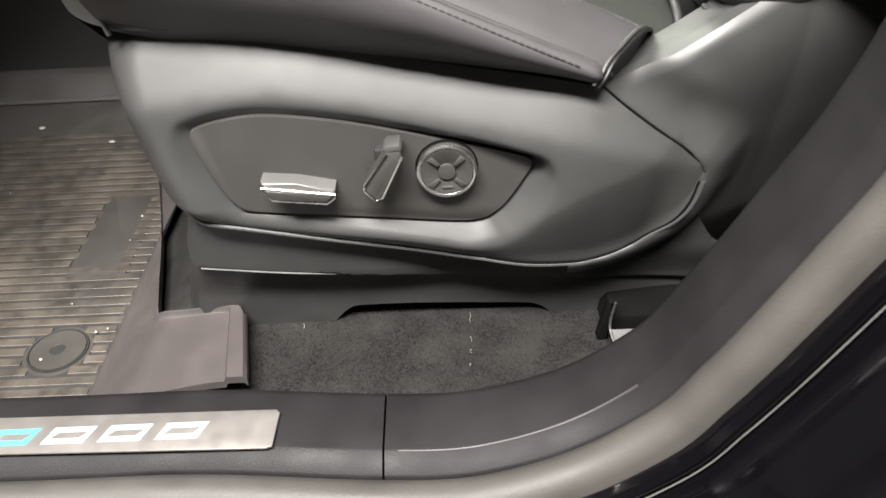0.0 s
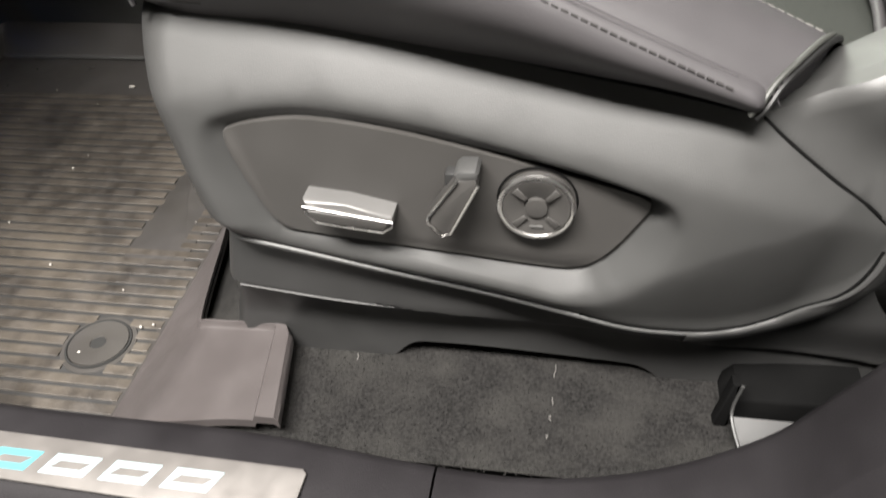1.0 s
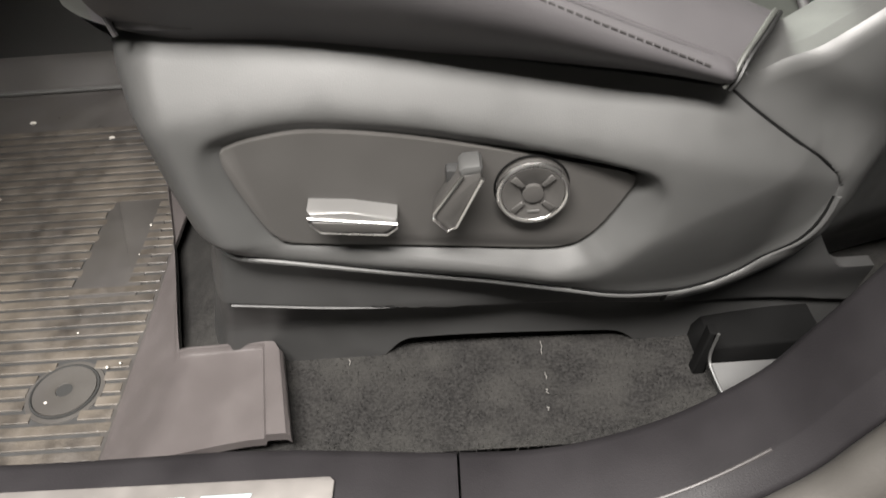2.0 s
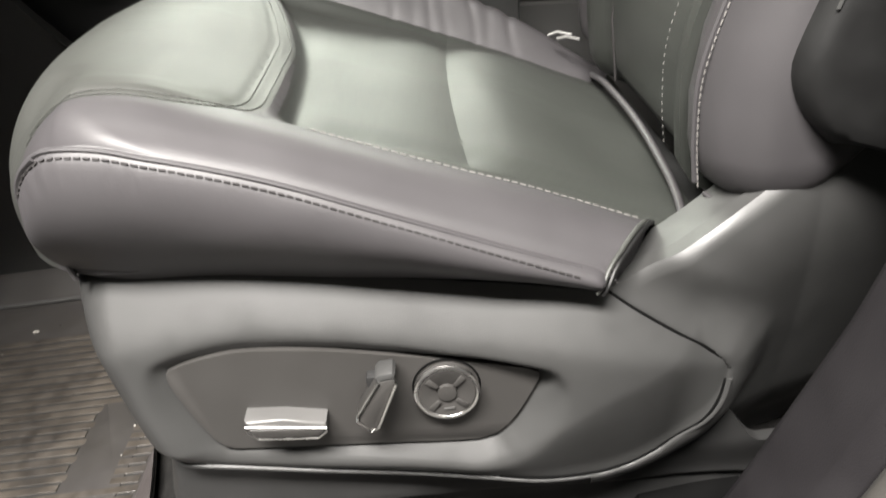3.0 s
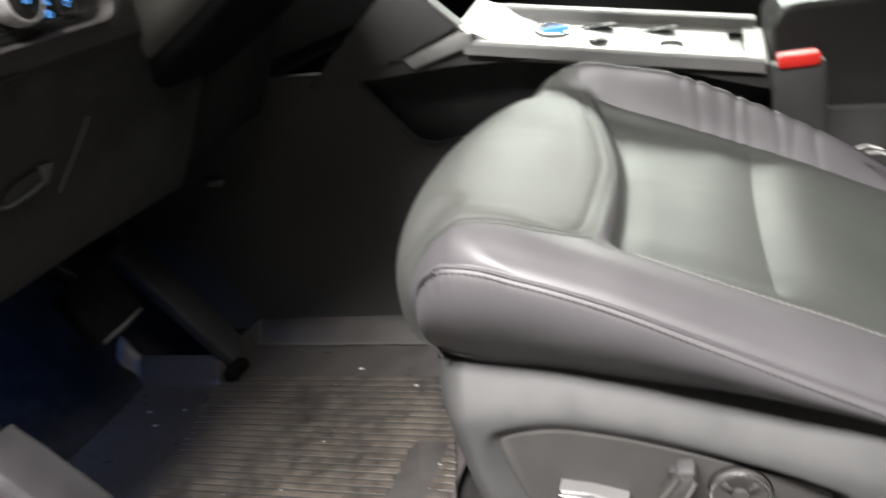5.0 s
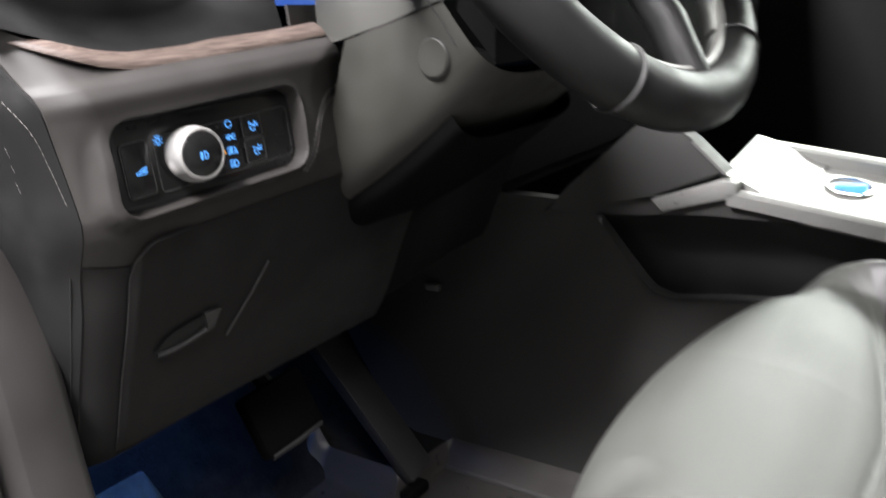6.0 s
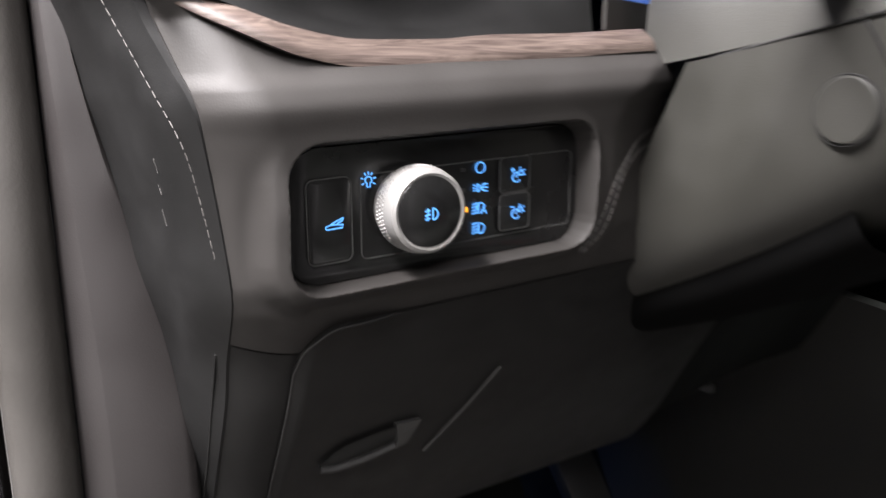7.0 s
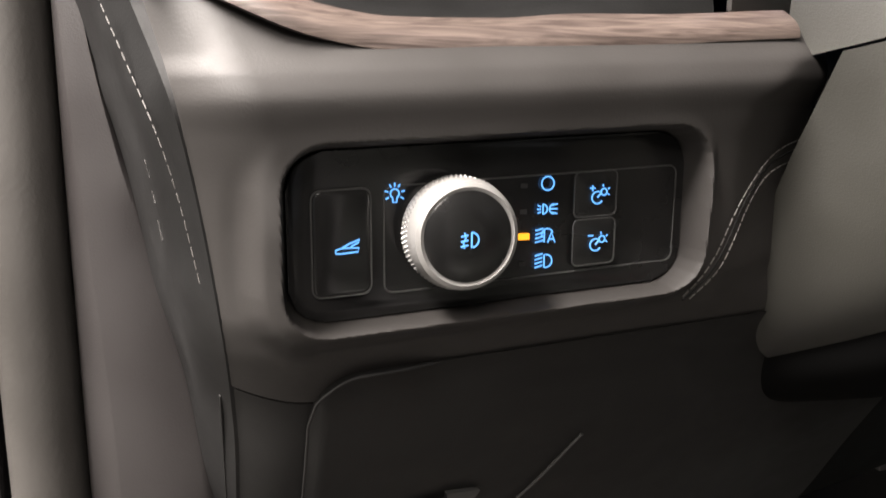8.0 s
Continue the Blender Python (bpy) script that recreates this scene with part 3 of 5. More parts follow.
def lumbar_knob(seat):
    c = (0.264, 0, 0.2125)
    knob = part("lumbar_knob", turned(c, [(0.0186, 0.004), (0.0186, -0.004), (0.0175, -0.006), (0.0070, -0.0045), (0.0062, -0.0040), (0.0058, -0.0062), (0.002, -0.0066)]), M_INSET, seat, "round four-way lumbar knob")
    ring = [(c[0] + 0.0192 * math.cos(w), -0.0050, c[2] + 0.0192 * math.sin(w)) for w in [2 * math.pi * k / 56 for k in range(56)]]
    part("ring_gap", tube([(c[0] + (p[0] - c[0]) * 1.09, 0.0012, c[2] + (p[2] - c[2]) * 1.09) for p in ring], 0.0007, 6, closed=True), M_VOID, knob)
    part("chrome_ring", tube(ring, 0.0016, 8, closed=True), M_CHROME, knob, "bright chrome ring")
    for k in range(4):
        w = radians(45 + 90 * k)
        spoke = []
        for r, s in ((0.0078, -0.16), (0.0160, -0.13), (0.0160, 0.13), (0.0078, 0.16)):
            spoke.append((c[0] + r * math.cos(w + s), c[2] + r * math.sin(w + s)))
        part("arrow_pad", prism(spoke, 0.0014, "y", -0.0068, 0.0004), M_INSET, knob)
    part("print_mark", block(c[0] - 0.0035, -0.0064, c[2] - 0.0125, c[0] + 0.0035, -0.0058, c[2] - 0.0112, 0), M_SATIN, knob)


def valance(seat):
    """Black skirt under the side cover, with the arched opening over the carpet."""
    low = curve_at([(0.02, 0.040), (0.150, 0.036), (0.158, 0.037), (0.168, 0.047), (0.176, 0.056), (0.184, 0.060), (0.210, 0.0605), (0.310, 0.0560), (0.328, 0.0545), (0.336, 0.0515), (0.346, 0.043), (0.354, 0.034), (0.48, 0.034)])

    def f(u, v):
        x = 0.046 + 0.454 * u
        lo, hi = low(x), SHIELD_LOW(min(x, 0.425)) + 0.012 - 0.055 * ease(0.435, 0.48, x)
        z = lo + (hi - lo) * v
        edge = 0.062 - 0.28 * max(0, 0.17 - z) - 0.046
        x += edge * (1 - u) ** 6
        ledge = 0.126 - 0.13 * (x - 0.06)
        step = 0.011 * ease(ledge - 0.004, ledge, z) * (1 - 0.6 * ease(0.18, 0.30, x)) + 0.008 * ease(0.075, 0.115, z)
        return (x, 0.032 - step + 0.04 * max(0, 1 - u / 0.045) ** 2 + 0.006 * ease(0.36, 0.45, x), z)
    part("skirt", sheet(150, 90, f, (0, 0.01, 0)), M_SKIRT, seat, "black plastic skirt with an arched cutout")
    ridge = [(x, 0.0125 + 0.0060 * ease(0.12, 0.24, x), 0.1245 - 0.13 * (x - 0.06)) for x in [0.070 + 0.006 * k for k in range(25)]]
    part("skirt_ridge", tube(ridge, 0.0010, 6), M_SKIRT, seat)


PARTING = [(0.30, SHIELD_LOW(0.30))] + [(x, SHIELD_LOW(x)) for x in (0.33, 0.36, 0.38, 0.40, 0.42, 0.435, 0.441)] + [(0.4425, 0.197)] + [(x, SHIELD_TOP(x)) for x in (0.4375, 0.425, 0.40, 0.38, 0.366, 0.33, 0.30)]


def rear_cover(seat):
    """Large side cover behind the parting line, rising to the hinge of the backrest."""
    low = curve_at([(0.34, 0.112), (0.40, 0.082), (0.44, 0.058), (0.50, 0.045), (0.66, 0.06)])

    def f(u, v):
        x = 0.352 + 0.33 * u
        lo, hi = low(x), COVER_TOP(x)
        z = lo + (hi - lo) * v
        d = outline_gap(PARTING, x, z)
        xs, zs = min(x, 0.50), max(z, SHIELD_LOW(min(x, 0.44)) + 0.02)
        xn = min(max(x, 0.36), 0.425)
        near = shield_base(xn, zs) + 0.14 * (x - xn)
        far = -0.016 + 0.26 * max(0, xs - 0.36) ** 1.35 + 0.45 * (xs - 0.335) ** 2 + 0.13 * (x - xs) + 0.006
        far += 0.26 * soft(z - (hi - 0.022), 0.016) + 0.27 * soft(hi - 0.055 - z, 0.03)
        k = ease(0.0, 0.045, d)
        y = near + (far - near) * k + 0.0012 + 0.006 * ease(0.001, -0.004, d)
        y += 0.02 * ease(0.13, 0.05, z)
        y += 0.0045 * max(0, 1 - (hi - z) / 0.010) ** 2 * ease(0.375, 0.40, x)
        return (x, y, z)

    def ledge(u, v):
        x, y, z = f(u, 1.0)
        inward = 0.046 * v
        return (x, y + inward, z - 0.0006 - 0.10 * inward - 0.012 * v * ease(0.39, 0.365, x))
    part("rear_side_cover", sheet(150, 160, f, (0, 0.012, 0)), M_TRIM, seat, "grey plastic cover rising to the backrest hinge")
    part("cover_ledge", sheet(90, 10, ledge, (0, 0, -0.003)), M_TRIM, seat)


# the cushion: lines along its length
C_PIPE = curve_at([(0.030, 0.350), (0.046, 0.358), (0.052, 0.374), (0.06, 0.386), (0.07, 0.3945), (0.080, 0.3980), (0.094, 0.3975), (0.13, 0.387), (0.185, 0.367), (0.242, 0.340), (0.303, 0.311), (0.351, 0.289), (0.385, 0.273), (0.47, 0.250)])
C_SEAT = curve_at([(-0.04, 0.408), (0.06, 0.4165), (0.11, 0.411), (0.172, 0.382), (0.224, 0.358), (0.278, 0.334), (0.332, 0.311), (0.369, 0.294), (0.407, 0.276), (0.48, 0.246)])
C_LOW = curve_at([(-0.06, 0.27), (0.05, 0.310), (0.105, 0.305), (0.202, 0.290), (0.302, 0.275), (0.367, 0.264), (0.48, 0.24)])
FAR_RISE = curve_at([(0.05, 0.0), (0.10, 0.022), (0.153, 0.042), (0.235, 0.056), (0.32, 0.046), (0.382, 0.036), (0.45, 0.014)])
Y_MID, HALF = 0.24, 0.244
SEAM_X = 0.291
PAD_Y, PAD_R = 0.192, 0.036
PAD_REAR = curve_at([(0.0, 0.160), (0.08, 0.165), (0.20, 0.165), (0.25, 0.158), (0.33, 0.140), (0.42, 0.115)])
INSERT_FRONT = curve_at([(0.04, 0.182), (0.11, 0.182), (0.20, 0.179), (0.25, 0.173), (0.33, 0.157), (0.41, 0.132)])
INSERT_Y = 0.171


def bolster_end_x(s):
    """Where the door-side bolster ends, s in from its outer edge."""
    return 0.3665 + 0.932 * s - 4.6 * s * s


def cushion_front(y):
    """Where the bowed front of the cushion lies, across the seat."""
    k = min(1, abs(y - Y_MID) / HALF)
    return 0.095 - 0.127 * (1 - k ** 2.15) ** (1 / 2.15)


def corner_in(x):
    """How far the flank is set in towards the rounded front corner."""
    k = min(1, max(0, 0.095 - x) / 0.127)
    return HALF * (1 - (1 - k ** 2.15) ** (1 / 2.15))


def pad_gap(x, y):
    """Distance to the sewn outline of the thigh pad, below zero inside it."""
    qx, qy = x - (PAD_REAR(y) - PAD_R), abs(y - Y_MID) - (PAD_Y - PAD_R)
    return math.hypot(max(qx, 0), max(qy, 0)) + min(max(qx, qy), 0) - PAD_R


def insert_gap(x, y):
    """Distance to the edge of the seat insert, below zero inside it; its front follows the pad."""
    r = 0.012
    qx, qy = INSERT_FRONT(y) + r - x, abs(y - Y_MID) - INSERT_Y + r
    return math.hypot(max(qx, 0), max(qy, 0)) + min(max(qx, qy), 0) - r


def cushion_top(x, y):
    far = y > Y_MID
    s = HALF - abs(y - Y_MID)
    pipe, mid = C_PIPE(max(x, 0.072)), C_SEAT(x)
    blend = ease(0.035, 0.11, x)
    mid_side = pipe + 0.008 + (mid - pipe - 0.008) * blend
    rise = (FAR_RISE(x) if far else 0.003 * ease(0.11, 0.21, x) * (1 - 0.5 * ease(0.30, 0.40, x)))
    crest = mid_side + rise + 0.002 - pipe
    z = curve_at([(0.0, pipe), (0.004, pipe + 0.16 * crest + 0.0008), (0.012, pipe + 0.42 * crest), (0.022, pipe + 0.68 * crest), (0.036, pipe + 0.92 * crest), (0.050, pipe + crest), (0.074, mid_side * (1 - blend) + mid * blend + rise * 0.15), (0.10, mid), (0.25, mid + 0.003)])(s)
    # insert, sunk behind the pad and puffed between its seams
    side, front = INSERT_Y - abs(y - Y_MID), x - INSERT_FRONT(y)
    z -= 0.012 * ease(-0.003, 0.007, front) * ease(0.15, 0.0, front) * ease(-0.006, 0.020, side)
    z += 0.004 * ease(0.0, 0.05, side) * ease(0.0, 0.03, front)
    z += 0.0035 * ease(-0.040, -0.012, front) * ease(0.001, -0.009, front) * ease(-0.03, 0.02, side)
    z -= 0.0022 * math.exp(-(side / 0.003) ** 2) * ease(0.0, 0.02, front)
    d = x - SEAM_X - 0.006 * ((y - Y_MID) / 0.17) ** 2
    # the two panels swell on either side of the cross seam
    if d < 0:
        swell = -0.0040 * max(0.0, 1 + d / 0.050) ** 2
    else:
        swell = (-0.0040 + 0.0088 * (1 - max(0.0, 1 - d / 0.050) ** 2)) * ease(0.150, 0.055, d)
    z += ease(0.0, 0.030, side) * swell
    # sewn thigh pad stands a little proud
    p = pad_gap(x, y)
    z += 0.0030 * ease(0.002, -0.018, p) - 0.0018 * math.exp(-(p / 0.0024) ** 2) - 0.0016 * math.exp(-((p - 0.0075) / 0.0022) ** 2)
    # end of the door-side bolster
    if not far:
        xe = bolster_end_x(max(0, s))
        drop = ease(xe, xe + 0.016, x) * (1 - ease(0.068, 0.082, s))
        # padded roll between the seams
        z += 0.0058 * math.sin(math.pi * min(1, max(0, s) / 0.064) ** 0.82) * ease(0.10, 0.20, x)
        z -= max(0.0, z - 0.264) * drop
    else:
        # creases in the worn bolster: narrow folds across it, at uneven steps
        for at, deep, slant, wide in ((0.228, 0.6, 0.10, 0.0035), (0.246, 1.0, -0.05, 0.003), (0.262, 0.7, 0.16, 0.004), (0.283, 1.2, 0.05, 0.003), (0.301, 0.8, -0.12, 0.0035), (0.322, 1.0, 0.12, 0.003), (0.340, 0.7, 0.0, 0.004), (0.361, 0.9, 0.15, 0.003)):
            q = x - at - slant * (s - 0.04) - 0.002 * math.sin(s * 160 + at * 90)
            z -= 0.0028 * deep * math.exp(-(q / (1.25 * wide)) ** 2) * math.exp(-((s - 0.045) / 0.026) ** 2)
    return z + 0.0004 * noise.noise((x * 20, y * 20, 1.0)) * 0.4


def skin_z(x, y):
    """Height of the cushion's skin, rounded down at its nose."""
    top, fr = cushion_top(x, y), cushion_front(y)
    reach = 0.085 - 0.025 * ease(0.16, 0.235, abs(y - Y_MID))
    t = min(1, max(0, x - fr) / reach)
    return 0.318 + (top - 0.318) * (1 - (1 - t) ** 2.3) ** 0.62


def snapped(x, y, reach):
    """Moves a point of the grid onto the nearest sewn outline."""
    for gap in (collar_gap, insert_gap, seam_gap):
        g = gap(x, y)
        if abs(g) < reach and (gap is not seam_gap or insert_gap(x, y) < -0.004):
            e = 0.0005
            gx, gy = (gap(x + e, y) - g) / e, (gap(x, y + e) - g) / e
            n = gx * gx + gy * gy
            if n > 0.2:
                return x - g * gx / n, y - g * gy / n
    return x, y


def collar_gap(x, y):
    return pad_gap(x, y) - 0.0135


def seam_gap(x, y):
    return x - SEAM_X - 0.006 * ((y - Y_MID) / 0.17) ** 2


def tucked(x, y, z):
    """Draws the skin in under the flanks at the front corners."""
    return Vector((x, Y_MID + (y - Y_MID) * (1 - 0.085 * ease(0.372, 0.310, z) * ease(0.14, 0.11, x)), z))


def cushion_skin(u, v):
    """Front, nose and top in one skin: u from under the front to the rear, v across."""
    y = Y_MID - HALF + 2 * HALF * v
    fr = cushion_front(y)
    if u < 0.10:
        k = u / 0.10
        low = 0.264 + 0.048 * ease(0.13, 0.20, abs(y - Y_MID))
        z = low + (0.318 - low) * k
        return tucked(fr + 0.030 * (1 - k) ** 1.6 * (1 - ease(0.13, 0.20, abs(y - Y_MID))), y, z)
    k = (u - 0.10) / 0.90
    x = fr + (k ** 1.35) * (0.462 - fr)
    if x > fr + 0.01 and 0 < v < 1 and u < 1:
        x, y = snapped(x, y, 0.0012)
    return tucked(x, y, skin_z(x, y))


def cushion(seat):
    nu, nv = 230, 196
    pts = [[cushion_skin(i / nu, j / nv) for j in range(nv + 1)] for i in range(nu + 1)]

    def region(p):
        if p.z > 0.3 and p.x < 0.182 and collar_gap(p.x, p.y) < 0:
            return "pad"
        if p.x > 0.12 and insert_gap(p.x, p.y) < 0:
            return "front" if seam_gap(p.x, p.y) < 0 else "rear"
        return "near" if p.y < Y_MID else "far"
    sets = {}
    for i in range(nu):
        for j in range(nv):
            c = (pts[i][j] + pts[i + 1][j + 1] + pts[i + 1][j] + pts[i][j + 1]) / 4
            near = c.y - (Y_MID - HALF)
            if near < 0.070 and c.x > bolster_end_x(near) + 0.0005:
                continue
            sets.setdefault(region(c), []).append((i, j))
    names = {"pad": ("thigh_pad", M_LEATHER_TOP, "leather thigh pad with double stitching"), "front": ("insert_panel", M_PERFORATED, "perforated dark leather insert panel"),
             "rear": ("insert_panel", M_PERFORATED, "perforated dark leather insert panel"), "near": ("bolster", M_LEATHER, "black leather side bolster with a piped seam"),
             "far": ("bolster", M_LEATHER, "wrinkled black leather bolster beside the console")}
    for key, cells in sets.items():
        bm, made = bmesh.new(), {}
        for i, j in cells:
            corner = []
            for a, b in ((i, j), (i + 1, j), (i + 1, j + 1), (i, j + 1)):
                if (a, b) not in made:
                    made[(a, b)] = bm.verts.new(pts[a][b])
                corner.append(made[(a, b)])
            bm.faces.new(corner)
        name, mat, label = names[key]
        part(name, bm, mat, seat, label)

    # upholstered flanks below the piping
    def flank(far):
        xs = [0.050 + 0.0028 * k for k in range(22)] + [0.111 + 0.003 * k for k in range(90)]

        def f(u, v):
            x = xs[round(u * (len(xs) - 1))]
            pipe, low = C_PIPE(x), C_LOW(x)
            z = low - 0.004 + (pipe + 0.002 - low + 0.004) * v
            y = -0.004 + 0.029 * (1 - v) ** 2.0 - 0.0105 * math.sin(math.pi * v ** 1.35) ** 0.8 + 0.0015 * ease(0.94, 1.0, v)
            y += corner_in(x)
            y += 0.03 * ease(0.360, 0.377, x)
            y += 0.0009 * noise.noise((x * 26, z * 26, 4.0))
            y += 0.0007 * math.sin(x * 900 + 2.5 * math.sin(x * 130)) * math.exp(-((v - 0.86) / 0.07) ** 2) * ease(0.22, 0.08, x)
            return (x, y if not far else 2 * Y_MID - y, z)
        return sheet(len(xs) - 1, 26, f)
    part("flank", flank(False), M_LEATHER, seat, "smooth dark leather cushion flank")
    part("flank", flank(True), M_LEATHER, seat)

    # piping and stitches
    def flank_y(x, z):
        pipe, low = C_PIPE(x), C_LOW(x)
        v = min(1, max(0, (z - low + 0.004) / (pipe - low + 0.006)))
        return corner_in(x) - 0.004 + 0.029 * (1 - v) ** 2.0 - 0.0105 * math.sin(math.pi * v ** 1.35) ** 0.8 + 0.0015 * ease(0.94, 1.0, v) + 0.03 * ease(0.360, 0.377, x)

    def pipe_y(x):
        return -0.0045 + corner_in(x)
    pipe = smooth_line([(x, pipe_y(x), C_PIPE(x) + 0.0006) for x in [0.054, 0.058, 0.066, 0.078] + [0.094 + 0.016 * k for k in range(18)] if x < 0.366], 3)
    part("piping", tube(pipe, 0.0016, 7), M_LEATHER, seat, "raised leather piping along the seam")
    part("seam_stitching", stitches([(p.x, flank_y(p.x, p.z - 0.0036) - 0.0004, p.z - 0.0036) for p in pipe], 0.0047, 0.0033, 0.0007), M_THREAD_DARK, seat, "dark seam stitching")
    front = smooth_line([tucked(x, -0.0048 + corner_in(x) - 0.001, z) for x, z in ((0.072, 0.3955), (0.062, 0.3885), (0.054, 0.378), (0.0505, 0.364), (0.050, 0.348), (0.0505, 0.325), (0.053, 0.308))], 5)
    part("front_piping", tube(front, 0.0018, 7), M_LEATHER, seat)
    corner = [Vector((0.3585, -0.0075, 0.2735)), Vector((0.3620, -0.0072, 0.2785))]
    for k in range(13):
        e = 0.001 + 0.0054 * k
        x = bolster_end_x(e) - 0.001
        corner.append(Vector((x, Y_MID - HALF + e + 0.0005, cushion_top(x - 0.003, Y_MID - HALF + e) + 0.0002)))
    corner = smooth_line(corner, 3)
    part("corner_piping", tube([p - Vector((0, 0, 0.0008)) for p in corner], 0.0015, 8), M_LEATHER_TOP, seat, "folded leather piping at the rear corner")
    part("corner_piping", tube([p + Vector((0.0034, 0.0012, -0.0030)) for p in corner], 0.0016, 8), M_KNEE, seat)
    n = len(corner) - 1
    part("bolster_end", sheet(n, 6, lambda u, v: corner[round(u * n)] + Vector((0.0006 + 0.004 * v, 0.001 + 0.012 * v, -0.001 - (corner[round(u * n)].z - 0.268) * v))), M_LEATHER, seat)
    edge = [Vector((x, 0.0645, cushion_top(x, 0.0645) + 0.0006)) for x in [0.205 + 0.004 * k for k in range(50)]]
    part("insert_stitching", stitches(edge, 0.0056, 0.0038, 0.00058), M_THREAD, seat, "pale grey contrast stitching")
    # double row round the thigh pad: near side, round corner, rear edge
    for gap in (0.0030, 0.0105):
        line = []
        for k in range(90):
            w = k / 89
            if w < 0.35:
                y, x = Y_MID - PAD_Y - gap, 0.05 + (0.160 - PAD_R - 0.05) * w / 0.35
            elif w < 0.5:
                a = radians(-90 + 90 * (w - 0.35) / 0.15)
                y = Y_MID - PAD_Y + PAD_R + (PAD_R + gap) * math.sin(a)
                x = PAD_REAR(y) - PAD_R + (PAD_R + gap) * math.cos(a)
            else:
                y = Y_MID - PAD_Y + PAD_R + (2 * PAD_Y - 0.07) * (w - 0.5) / 0.5
                x = PAD_REAR(y) + gap
            line.append(Vector((x, y, skin_z(x, y) + 0.0003)))
        part("pad_stitching", stitches(line, 0.0042, 0.0036, 0.00045), M_LEATHER_TOP, seat)

    # flap at the back of the cushion
    roll = smooth_line([(0.436, 0.078, 0.270), (0.442, 0.13, 0.277), (0.447, 0.24, 0.282), (0.446, 0.35, 0.281), (0.444, 0.41, 0.274)], 6)
    part("rear_roll", tube([p - Vector((0, 0, 0.004)) for p in roll], 0.0032, 10), M_LEATHER, seat)
    part("latch_bar", tube([(0.404, 0.434, 0.311), (0.413, 0.428, 0.315), (0.426, 0.416, 0.313)], 0.0016, 6), M_SILVER, seat, "small pale metal latch bar")
    part("latch_bar", tube([(0.410, 0.412, 0.312), (0.4185, 0.4035, 0.315), (0.430, 0.394, 0.313)], 0.0016, 6), M_SILVER, seat)
    part("cushion_core", block(0.05, 0.03, 0.235, 0.47, 0.45, 0.262, 0.01), M_TRIM_DARK, seat)


